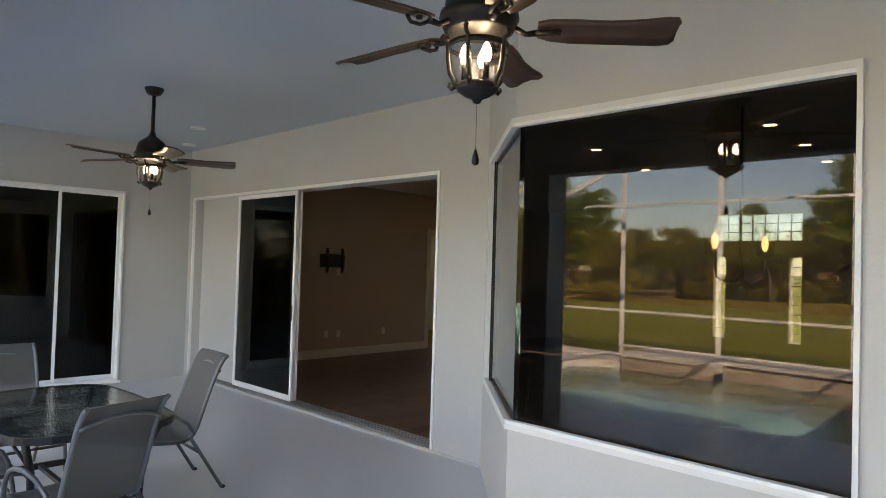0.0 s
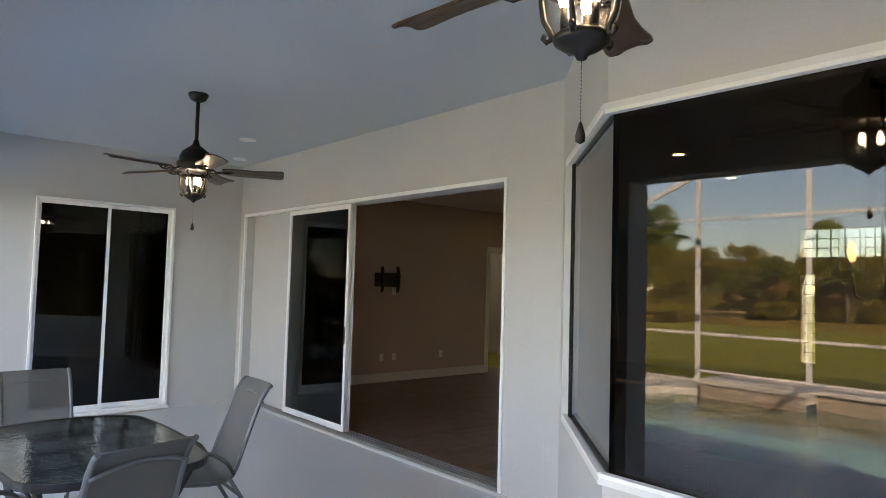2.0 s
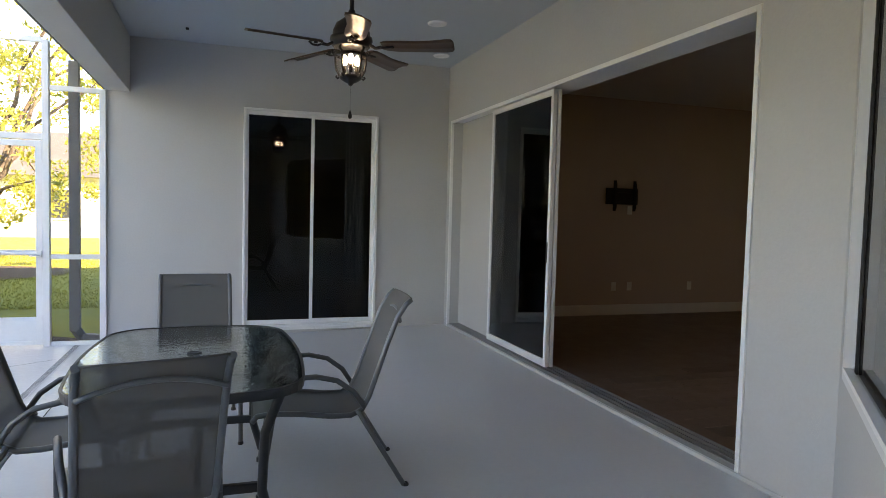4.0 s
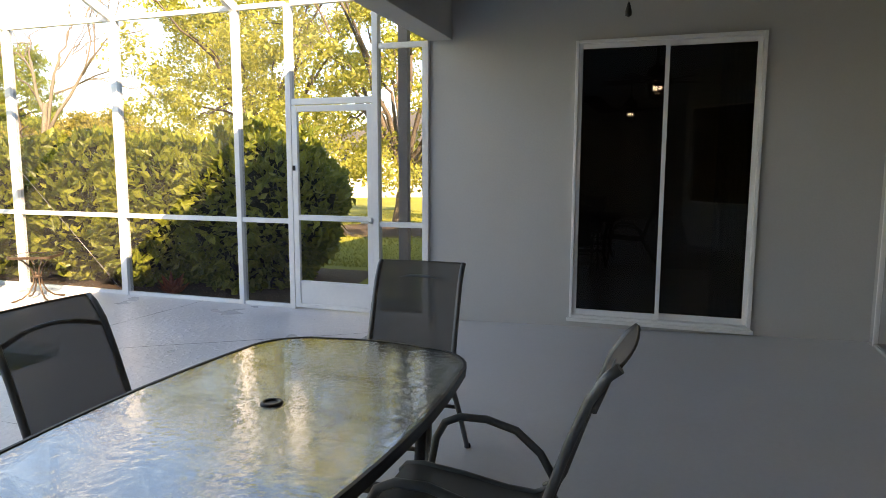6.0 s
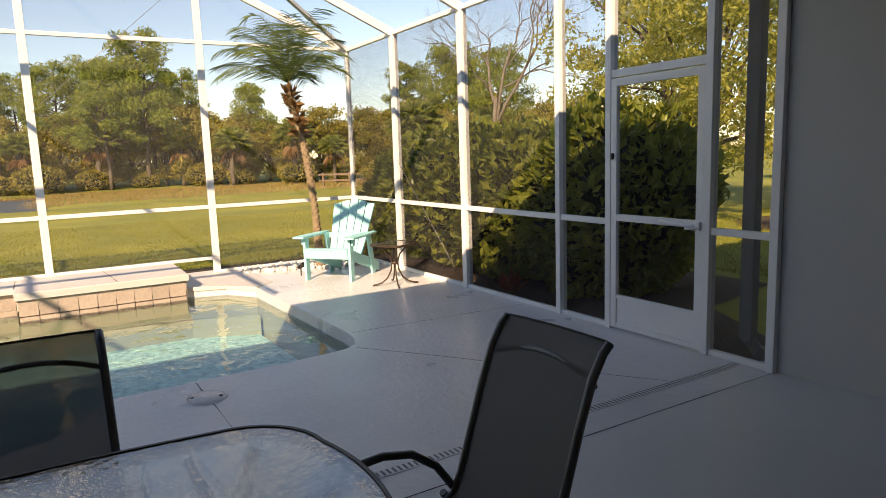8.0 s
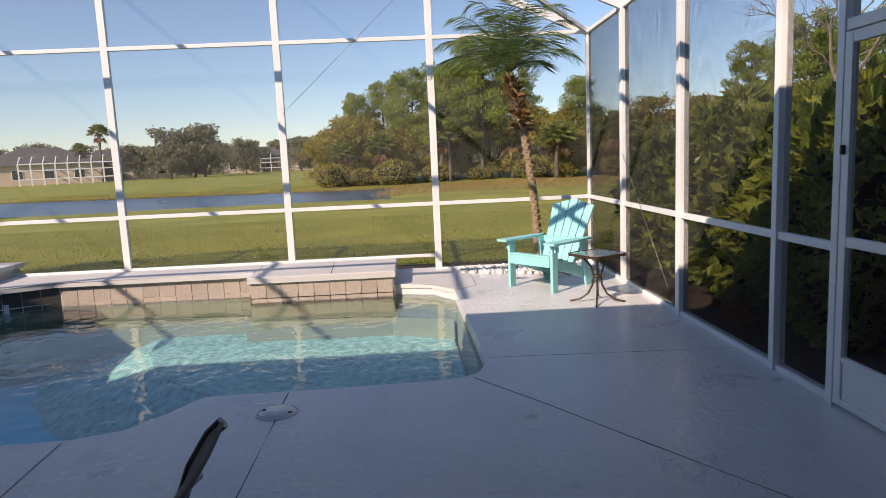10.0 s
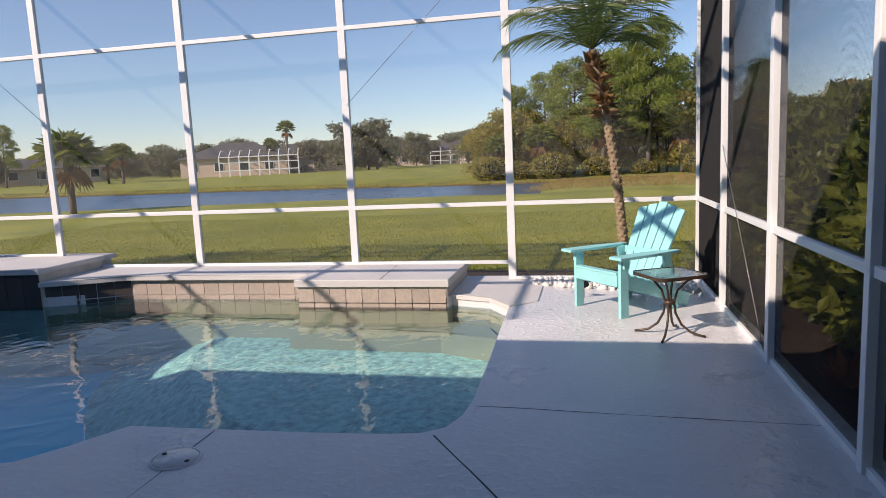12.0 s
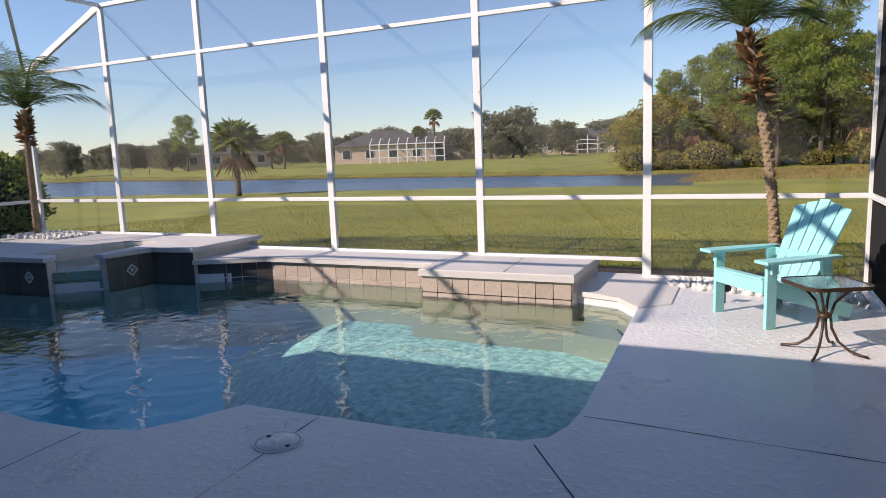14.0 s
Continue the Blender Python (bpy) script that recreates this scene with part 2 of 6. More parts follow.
def add_prism(bm, outline, z0, z1, bevel=0.0):
    """A flat outline of (x, y) raised from z0 to z1."""
    lo = [bm.verts.new((x, y, z0)) for x, y in outline]
    hi = [bm.verts.new((x, y, z1)) for x, y in outline]
    n = len(outline)
    top = bm.faces.new(hi)
    bm.faces.new(lo[::-1])
    for i in range(n):
        bm.faces.new((lo[i], lo[(i + 1) % n], hi[(i + 1) % n], hi[i]))
    if bevel:
        bmesh.ops.bevel(bm, geom=list(top.edges), offset=bevel, segments=3, affect="EDGES", profile=0.5)


def mesh_of(name, bm, material):
    bmesh.ops.recalc_face_normals(bm, faces=bm.faces)
    me = bpy.data.meshes.new(name)
    bm.to_mesh(me)
    bm.free()
    for m in (material if isinstance(material, (list, tuple)) else [material]):
        me.materials.append(m)
    return me


def part(name, bm, material, parent=None, label=""):
    ob = new(name, mesh_of(name, bm, material))
    if parent is not None:
        ob.parent = parent
    return tagged(ob, label)


def boxes(name, material, parent, dims, bevel=0.0, label=""):
    bm = bmesh.new()
    for d in dims:
        add_box(bm, *d, bevel=bevel)
    return part(name, bm, material, parent, label)


def structure(ob, label, category=""):
    return tagged(ob, label, category, kind="structure")


def thing(name, label, category, group="", at=(0, 0, 0), turn=0.0):
    e = new(name)
    e.empty_display_size = 0.1
    e.matrix_world = pose(*at, 0, 0, turn)
    return tagged(e, label, category, group)


# ---- lanai shell ----
XW, YE, ZC = 4.01, 8.89, 3.175


def floor_z(x):
    return max(0.0, 0.028 * (x - 0.32))


bm = bmesh.new()
v = [bm.verts.new(p) for p in ((0.32, -4.5, 0), (4.05, -4.5, floor_z(4.05)), (4.05, 9.1, floor_z(4.05)), (0.32, 9.1, 0),
                               (0.32, -4.5, -0.3), (4.05, -4.5, -0.3), (4.05, 9.1, -0.3), (0.32, 9.1, -0.3))]
for f in ((0, 1, 2, 3), (7, 6, 5, 4), (0, 4, 5, 1), (1, 5, 6, 2), (2, 6, 7, 3), (3, 7, 4, 0)):
    bm.faces.new([v[i] for i in f])
structure(part("floor_lanai", bm, LANAI), "smooth grey painted concrete floor of the covered lanai", "floor")

WIN = (1.66, 3.15, 0.125, 2.535)
structure(boxes("wall_end", STUCCO, None, [
    (0.32, WIN[0], YE, YE + 0.25, -0.2, 3.3), (WIN[1], XW, YE, YE + 0.25, -0.2, 3.3),
    (WIN[0], WIN[1], YE, YE + 0.25, -0.2, WIN[2]), (WIN[0], WIN[1], YE, YE + 0.25, WIN[3], 3.3)]),
    "light grey painted stucco end wall with a window opening", "wall")
SL = (4.05, 8.77, 0.15, 2.53)
structure(boxes("wall_sliders", STUCCO, None, [
    (XW, XW + 0.3, SL[1], 9.14, -0.2, 3.3), (XW, XW + 0.3, 3.51, SL[0], -0.2, 3.3),
    (XW, XW + 0.3, SL[0], SL[1], SL[3], 3.3), (XW, XW + 0.3, SL[0], SL[1], -0.2, 0.13)]),
    "light grey painted stucco house wall with a wide sliding door opening", "wall")
structure(boxes("ceiling", CEIL, None, [(0.32, 4.6, -4.8, 9.14, ZC, ZC + 0.12)]), "smooth blue-grey painted lanai ceiling", "ceiling")
structure(boxes("beam_lanai", STUCCO, None, [(0.31, 0.54, -4.6, YE, 2.61, ZC)], 0.006), "light grey stucco beam along the open side of the lanai", "beam")
structure(boxes("wall_back", STUCCO, None, [(0.0, 3.2, -4.8, -4.5, -0.2, 3.3)]), "light grey stucco wall closing the lanai", "wall")
structure(boxes("column", STUCCO, None, [(0.26, 0.56, 3.76, 4.06, -0.1, 2.61)], 0.008), "square grey stucco column under the lanai beam", "column")

# ---- bay window wall ----
BX, BY = 2.85, 2.33
WZ0, WZ1, WY0 = 0.825, 2.535, 0.665
DIAG = Vector((XW - BX, 3.51 - BY, 0)).normalized()
DN = Vector((DIAG.y, -DIAG.x, 0))
cu = Vector((3.81, BY + (3.81 - BX) * DIAG.y / DIAG.x, 0))
bm = bmesh.new()
for z0, z1 in ((-0.2, WZ0), (WZ1, 3.3)):
    add_prism(bm, [(BX, BY), (XW, 3.51), (XW + 0.18, 3.33), (BX + 0.2, BY - 0.08)], z0, z1)
    add_prism(bm, [(BX, WY0), (BX, BY), (BX + 0.2, BY - 0.08), (BX + 0.2, WY0)], z0, z1)
p = [cu, Vector((XW, 3.51, 0)), Vector((XW, 3.51, 0)) + DN * 0.2, cu + DN * 0.2]
add_prism(bm, [(q.x, q.y) for q in p], WZ0, WZ1)
add_prism(bm, [(BX, -4.8), (BX, WY0), (BX + 0.2, WY0), (BX + 0.2, -4.8)], -0.2, 3.3)
structure(part("wall_bay", bm, STUCCO), "light grey stucco angled bay wall round a large window", "wall")

# ---- deck ----
POOL_EDGE = [(-4.99, 6.93), (-4.2, 6.95), (-3.4, 6.98), (-2.5, 7.0), (-2.25, 6.98), (-2.07, 6.92), (-1.98, 6.8), (-1.945, 6.6), (-1.92, 6.2), (-1.90, 5.6),
             (-1.89, 5.08), (-1.6, 4.92), (-1.39, 4.77), (-1.29, 4.5), (-1.26, 4.05), (-1.29, 3.68), (-1.42, 3.2), (-1.75, 2.7), (-2.0, 2.0), (-2.0, 0.4), (-2.2, -0.6), (-2.8, -1.3), (-3.6, -1.5)]
BACK_EDGE = [(-4.2, -1.6), (-4.22, -0.9), (-4.28, -0.1), (-4.68, 0.34), (-5.28, 0.48), (-5.35, 1.25), (-5.5, 1.6), (-5.79, 2.1), (-5.80, 4.52), (-5.40, 4.52), (-5.40, 6.22), (-5.52, 6.25), (-5.38, 6.68)]
POOL = POOL_EDGE + BACK_EDGE


def deck_with_hole(name, outer, hole, z0, z1, material):
    bm = bmesh.new()
    loops = []
    for z in (z1, z0):
        o = [bm.verts.new((x, y, z)) for x, y in outer]
        h = [bm.verts.new((x, y, z)) for x, y in hole]
        es = [bm.edges.new((o[i], o[(i + 1) % len(o)])) for i in range(len(o))] + [bm.edges.new((h[i], h[(i + 1) % len(h)])) for i in range(len(h))]
        bmesh.ops.triangle_fill(bm, use_beauty=True, use_dissolve=False, edges=es)
        loops.append((o, h))
    for a, b in zip(*loops):
        for i in range(len(a)):
            bm.faces.new((a[i], a[(i + 1) % len(a)], b[(i + 1) % len(a)], b[i]))
    return part(name, bm, material)


structure(deck_with_hole("deck", [(0.32, -4.8), (0.32, 9.0), (-6.66, 9.0), (-6.66, -4.8)], POOL, -0.15, 0.0, DECK),
          "grey textured painted concrete pool deck", "deck")

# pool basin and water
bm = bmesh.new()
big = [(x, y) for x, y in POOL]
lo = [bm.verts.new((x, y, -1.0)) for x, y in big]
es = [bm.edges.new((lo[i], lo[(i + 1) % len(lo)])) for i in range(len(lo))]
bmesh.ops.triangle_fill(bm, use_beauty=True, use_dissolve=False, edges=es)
structure(part("pool_basin", bm, PLASTER), "swimming pool floor, the blue of deep water put into its plaster", "pool")
bm = bmesh.new()
lo = [bm.verts.new((x, y, -1.0)) for x, y in big]
hi = [bm.verts.new((x, y, -0.12)) for x, y in big]
for i in range(len(lo)):
    bm.faces.new((lo[i], lo[(i + 1) % len(lo)], hi[(i + 1) % len(lo)], hi[i]))
structure(part("pool_side", bm, PLASTER_SHELF), "pale green plastered pool sides", "pool")
bm = bmesh.new()
ve = [bm.verts.new((x, y, -0.11)) for x, y in big]
es = [bm.edges.new((ve[i], ve[(i + 1) % len(ve)])) for i in range(len(ve))]
bmesh.ops.triangle_fill(bm, use_beauty=True, use_dissolve=False, edges=es)
w = structure(part("water_pool", bm, POOL_WATER), "clear blue rippled pool water", "water")
w.visible_shadow = False


# ---- pool cage ----
CX, CY0, CY1, CZ, CZT, YT0, YT1 = -6.42, -3.42, 8.89, 3.05, 3.93, -1.42, 6.81
cage = thing("pool_cage", "white aluminium pool cage with fine dark insect screen", "screen enclosure")


def cage_bar(name, a, b, w=0.05, h=0.05, label=""):
    bm = bmesh.new()
    add_bar(bm, a, b, w, h, bevel=0.004)
    return part(name, bm, WHITE, cage, label)


def screen_panel(pts, material=None):
    bm = bmesh.new()
    bm.faces.new([bm.verts.new(p) for p in pts])
    me = bpy.data.meshes.new("screen_panel")
    bm.to_mesh(me)
    bm.free()
    me.materials.append(material or SCREEN)
    ob = new("screen_panel", me)
    ob.parent = cage
    return ob


XPOSTS = [(6.81, 0.0), (4.85, 0.19), (2.69, 0.19), (0.54, 0.35), (-1.42, 0.35)]
for y, z0 in XPOSTS:
    cage_bar("post", (CX, y, z0), (CX, y, CZT), 0.055, 0.09)
for y in (CY0, CY1):
    cage_bar("post", (CX, y, 0.0), (CX, y, CZ), 0.06, 0.06)
YPOSTS = [-4.95, -3.36, -1.79, -1.17, -0.22, 0.29]
for x in YPOSTS:
    cage_bar("post", (x, CY1, 0.0), (x, CY1, 2.61 if x > 0 else CZ), 0.085 if x in (-4.95, -3.36) else 0.06, 0.085)
ys = [CY0, -1.42, 0.54, 2.69, 4.85, 6.81, CY1]
base = {CY0: 0.35, -1.42: 0.35, 0.54: 0.19, 2.69: 0.19, 4.85: 0.19, 6.81: 0.0}
for a, b in zip(ys, ys[1:]):
    for z in (0.905, CZ):
        cage_bar("rail", (CX + 0.003, a + 0.03, z), (CX + 0.003, b - 0.03, z), 0.05, 0.05)
    cage_bar("rail", (CX, a + 0.03, base[a] + 0.02), (CX, b - 0.03, base[a] + 0.02), 0.05, 0.04)
    for z0, z1 in ((base[a] + 0.02, 0.905), (0.905, CZ)):
        screen_panel(((CX, a, z0), (CX, b, z0), (CX, b, z1), (CX, a, z1)))
    if a >= YT0 and b <= YT1:
        screen_panel(((CX, a, CZ), (CX, b, CZ), (CX, b, CZT), (CX, a, CZT)))
        cage_bar("rail", (CX, a, CZT), (CX, b, CZT), 0.06, 0.06)
screen_panel(((CX, YT1, CZ), (CX, CY1, CZ), (CX, YT1, CZT)))
screen_panel(((CX, CY0, CZ), (CX, YT0, CZ), (CX, YT0, CZT)))
xs = [CX, -4.95, -3.36, -1.79, -1.17, -0.22, 0.29]
for a, b in zip(xs, xs[1:]):
    door = a == -1.17
    cage_bar("rail", (a + 0.03, CY1 - 0.003, CZ if b < 0 else 2.59), (b - 0.03, CY1 - 0.003, CZ if b < 0 else 2.59), 0.05, 0.05)
    zt = CZ if b < 0 else 2.59
    if not door:
        cage_bar("rail", (a + 0.03, CY1 - 0.003, 0.905), (b - 0.03, CY1 - 0.003, 0.905), 0.05, 0.05)
        cage_bar("rail", (a + 0.03, CY1, 0.02), (b - 0.03, CY1, 0.02), 0.05, 0.04)
        for z0, z1 in ((0.02, 0.905), (0.905, zt)):
            screen_panel(((a, CY1, z0), (b, CY1, z0), (b, CY1, z1), (a, CY1, z1)), SIDE_SCREEN if b < -1.0 else SCREEN)
    else:
        cage_bar("rail", (a + 0.03, CY1 - 0.003, 2.10), (b - 0.03, CY1 - 0.003, 2.10), 0.06, 0.06)
        screen_panel(((a, CY1, 2.10), (b, CY1, 2.10), (b, CY1, zt), (a, CY1, zt)))
# sloping and level roof members
XR = -0.12
for x in (-4.95, -3.36, -1.79, CX):
    cage_bar("roof_beam", (x, CY1, CZ), (x, YT1, CZT), 0.05, 0.10)
    cage_bar("roof_beam", (x, YT0, CZT), (x, CY0, CZ), 0.05, 0.10)
    if x != CX:
        cage_bar("roof_beam", (x, YT0, CZT), (x, YT1, CZT), 0.05, 0.10)
cage_bar("roof_brace", (CX, CY1, CZ), (-4.95, YT1, CZT), 0.05, 0.05)
cage_bar("roof_brace", (CX, CY0, CZ), (-4.95, YT0, CZT), 0.05, 0.05)
for y in (6.81, 4.85, 2.69, 0.54, -1.42):
    cage_bar("roof_purlin", (CX, y, CZT + 0.003), (XR, y, CZT + 0.003), 0.05, 0.05)
xs = [CX, -4.95, -3.36, -1.79, XR]
for a, b in zip(xs, xs[1:]):
    screen_panel(((a, CY1, CZ), (b, CY1, CZ), (b, YT1, CZT), (a, YT1, CZT)), ROOF_SCREEN)
    screen_panel(((a, CY0, CZ), (b, CY0, CZ), (b, YT0, CZT), (a, YT0, CZT)), ROOF_SCREEN)
    screen_panel(((a, YT0, CZT), (b, YT0, CZT), (b, YT1, CZT), (a, YT1, CZT)), ROOF_SCREEN)
xs = [CX, -4.95, -3.36, -1.79, 0.29]
for a, b in zip(xs, xs[1:]):
    screen_panel(((a, CY0, 0), (b, CY0, 0), (b, CY0, CZ), (a, CY0, CZ)))
    cage_bar("post", (a, CY0, 0), (a, CY0, CZ - 0.05), 0.055, 0.055)
    cage_bar("rail", (a, CY0, 0.905), (b, CY0, 0.905), 0.05, 0.05)
    cage_bar("rail", (a, CY0, CZ), (b, CY0, CZ), 0.05, 0.05)



def strand_panel(x0, x1, y, z0, z1, parent):
    """Upright strands added to the side mesh: they close up and dim it when looked along."""
    n_ = int((x1 - x0) / 0.006)
    vs, fs = [], []
    for i in range(n_):
        x = x0 + (i + 0.5) * (x1 - x0) / n_
        k = len(vs)
        vs += [(x, y - 0.00055, z0), (x, y + 0.00055, z0), (x, y + 0.00055, z1), (x, y - 0.00055, z1)]
        fs.append((k, k + 1, k + 2, k + 3))
    me = bpy.data.meshes.new("screen_weave")
    me.from_pydata(vs, [], fs)
    me.materials.append(STRAND)
    ob = new("screen_weave", me)
    ob.parent = parent
    tagged(ob, "fine dark upright mesh weave", kind="stuff")


xs = [CX, -4.95, -3.36, -1.79, -1.17]
for a, b in zip(xs, xs[1:]):
    for z0, z1 in ((0.04, 0.88), (0.93, CZ - 0.03)):
        strand_panel(a + 0.035, b - 0.035, CY1, z0, z1, cage)

# screen door in the cage
sdoor = thing("screen_door", "white framed screen door with solid kick panel, closed", "door", at=(-1.135, CY1 - 0.02, 0.0))
W, Hd = 0.885, 2.06
for nm, d in (("stile", (0.0, 0.06, -0.02, 0.02, 0.02, Hd)), ("stile", (W - 0.06, W, -0.02, 0.02, 0.02, Hd)),
              ("top_rail", (0.06, W - 0.06, -0.018, 0.018, Hd - 0.06, Hd)), ("middle_rail", (0.06, W - 0.06, -0.018, 0.018, 0.92, 0.975)),
              ("bottom_rail", (0.06, W - 0.06, -0.018, 0.018, 0.02, 0.06)), ("kick_panel", (0.06, W - 0.06, -0.008, 0.008, 0.06, 0.27)),
              ("kick_rail", (0.06, W - 0.06, -0.018, 0.018, 0.27, 0.30))):
    boxes(nm, WHITE, sdoor, [d], 0.003)
for z0, z1 in ((0.3, 0.92), (0.975, Hd - 0.06)):
    bm = bmesh.new()
    bm.faces.new([bm.verts.new(p) for p in ((0.06, 0, z0), (W - 0.06, 0, z0), (W - 0.06, 0, z1), (0.06, 0, z1))])
    part("screen_panel", bm, SIDE_SCREEN, sdoor)
    strand_panel(0.065, W - 0.065, 0.0, z0 + 0.005, z1 - 0.005, sdoor)
bm = bmesh.new()
add_tube(bm, [(0.52, -0.04, 0.955), (0.6, -0.055, 0.945), (0.78, -0.055, 0.935), (0.86, -0.03, 0.935)], 0.012)
part("closer_tube", bm, WHITE, sdoor)
bm = bmesh.new()
add_box(bm, W - 0.045, W - 0.005, -0.05, -0.02, 0.905, 0.97, bevel=0.004)
add_tube(bm, [(W - 0.025, -0.05, 0.92), (W - 0.025, -0.08, 0.92), (W - 0.10, -0.085, 0.92)], 0.008)
part("latch", bm, WHITE, sdoor, "white metal latch")
bm = bmesh.new()
add_box(bm, 0.012, 0.035, -0.04, -0.02, 1.42, 1.47, bevel=0.003)
part("hook", bm, DARK, sdoor, "small dark hook")

# downspout outside the cage
pipe_mat = mat("grey_downspout", (0.24, 0.225, 0.21), 0.5, var=0.08, bump=0.05)
dsp = thing("downspout", "dark grey downspout with an elbow over a splash block", "downspout", at=(0.0, CY1 + 0.16, 0))
bm = bmesh.new()
add_bar(bm, (0, 0, 0.12), (0, 0, 2.9), 0.10, 0.08, bevel=0.008)
part("pipe", bm, pipe_mat, dsp)
bm = bmesh.new()
add_bar(bm, (0, 0, 0.14), (0.06, 0.05, 0.03), 0.10, 0.08, bevel=0.008)
add_bar(bm, (0.05, 0.03, 0.045), (0.26, 0.10, 0.01), 0.10, 0.08, bevel=0.008)
part("elbow", bm, pipe_mat, dsp)
bm = bmesh.new()
add_box(bm, 0.05, 0.32, 0.08, 0.5, -0.13, -0.06, bevel=0.01)
tagged(part("splash_block", bm, COPING), "weathered grey concrete splash block", "splash block").location = (0.0, CY1 + 0.1, 0.02)

# ---- raised wall, box, step and spa at the pool's back ----


def slab(name, outline, z1, thick, label, cat="coping", mat_=COPING):
    bm = bmesh.new()
    add_prism(bm, outline, z1 - thick, z1, bevel=0.012)
    return structure(part(name, bm, mat_), label, cat)


def tile_face(parent, a, b, z0, z1, cols, rows=1, off=-0.001, material=None):
    """Waterline tiles, each a piece of its own, on a face from a to b (plan points); outward to the right of a to b."""
    a, b = Vector((*a, 0)), Vector((*b, 0))
    d = (b - a)
    L = d.length
    d.normalize()
    nrm = Vector((d.y, -d.x, 0))
    w, h = L / cols, (z1 - z0) / rows
    bm = bmesh.new()
    add_box(bm, -w / 2 + 0.004, w / 2 - 0.004, -0.006, 0.006, -h / 2 + 0.004, h / 2 - 0.004)
    me = mesh_of("tile", bm, material or TILE)
    rz = math.degrees(math.atan2(d.y, d.x))
    for r in range(rows):
        for c in range(cols):
            p = a + d * (w * (c + 0.5)) + nrm * off
            ob = new("tile", me)
            ob.matrix_world = pose(p.x, p.y, z0 + h * (r + 0.5), 0, 0, rz)
            ob.parent = parent


def grout_wall(name, outline, z0, z1, label):
    bm = bmesh.new()
    add_prism(bm, outline, z0, z1)
    return structure(part(name, bm, GROUT), label, "wall")


low = grout_wall("wall_raised", [(-5.36, 1.2), (-5.5, 1.58), (-5.79, 2.1), (-5.79, 4.52), (-6.64, 4.52), (-6.64, 1.2)], -0.118, 0.14, "low raised pool wall faced with tan tiles")
tile_face(low, (-5.79, 2.12), (-5.79, 4.50), -0.055, 0.138, 12, 1, 0.001)
tile_face(low, (-5.79, 2.12), (-5.79, 4.50), -0.115, -0.058, 12, 1, 0.001)
# Dark tiles here put the shade of these slanted faces into colour.
for z0, z1 in ((-0.055, 0.138), (-0.115, -0.058)):
    tile_face(low, (-5.5, 1.58), (-5.79, 2.1), z0, z1, 3, 1, 0.003, DTILE)
    tile_face(low, (-5.36, 1.22), (-5.5, 1.58), z0, z1, 2, 1, 0.003, DTILE)
slab("coping_low", [(-5.27, 1.22), (-5.42, 1.56), (-5.72, 2.08), (-5.73, 4.495), (-6.66, 4.495), (-6.66, 1.22)], 0.198, 0.06, "pale concrete coping slab with rounded edge")
boxw = grout_wall("wall_box", [(-5.40, 4.52), (-5.40, 6.22), (-6.64, 6.22), (-6.64, 4.52)], -0.118, 0.122, "raised tiled box at the back of the pool")
tile_face(boxw, (-5.40, 4.525), (-5.40, 6.215), -0.062, 0.12, 9, 1, 0.001)
tile_face(boxw, (-5.40, 4.525), (-5.40, 6.215), -0.115, -0.065, 9, 1, 0.001)
tile_face(boxw, (-5.40, 6.22), (-5.56, 6.22), -0.062, 0.12, 1, 1, 0.001)
slab("coping_box", [(-5.36, 4.50), (-5.36, 6.25), (-6.66, 6.25), (-6.66, 4.50)], 0.20, 0.078, "pale concrete slab topping the raised box", mat_=COPING)
slab("coping_step", [(-5.50, 6.255), (-5.36, 6.68), (-4.96, 6.93), (-5.2, 7.2), (-6.6, 7.2), (-6.6, 6.255)], 0.012, 0.05, "pale concrete pool edge step")
step_w = grout_wall("wall_step", [(-5.53, 6.25), (-5.39, 6.70), (-5.02, 6.93), (-5.3, 7.1), (-6.0, 7.1), (-6.0, 6.25)], -0.118, -0.04, "tan tiled edge under the pool step")
tile_face(step_w, (-5.53, 6.25), (-5.39, 6.70), -0.115, -0.042, 3, 1, 0.001)
tile_face(step_w, (-5.39, 6.70), (-5.02, 6.93), -0.115, -0.042, 3, 1, 0.001)
# spa
spa_w = grout_wall("wall_spa", [(-4.15, -1.9), (-4.17, -0.9), (-4.22, -0.14), (-4.40, -0.23), (-4.45, -1.9)], -0.6, 0.30, "dark tiled spa wall")
spa_r = grout_wall("wall_spa_side", [(-4.64, 0.27), (-4.64, 0.40), (-5.26, 0.53), (-5.32, 1.2), (-6.6, 1.18), (-6.6, 0.0), (-5.80, -0.04), (-5.66, 0.18), (-4.9, 0.27)], -0.6, 0.30, "dark tiled spa wall beside a spillway")
tile_face(spa_w, (-4.15, -1.9), (-4.17, -0.9), -0.15, 0.29, 4, 1, 0.003, DTILE)
tile_face(spa_w, (-4.17, -0.9), (-4.22, -0.15), -0.15, 0.29, 3, 1, 0.003, DTILE)
tile_face(spa_r, (-4.64, 0.40), (-5.26, 0.53), -0.15, 0.29, 3, 1, 0.003, DTILE)
tile_face(spa_r, (-5.26, 0.53), (-5.32, 1.2), -0.15, 0.29, 3, 1, 0.003, DTILE)
slab("coping_spa", [(-4.09, -3.3), (-4.11, -0.9), (-4.16, -0.11), (-4.30, -0.12), (-4.41, -0.22), (-4.37, -0.62), (-4.7, -0.72), (-5.06, -0.72), (-5.4, -0.66), (-5.66, -0.50), (-5.78, -0.28), (-5.80, -0.06), (-6.66, -0.06), (-6.66, -3.3)], 0.36, 0.06, "pale concrete spa coping")
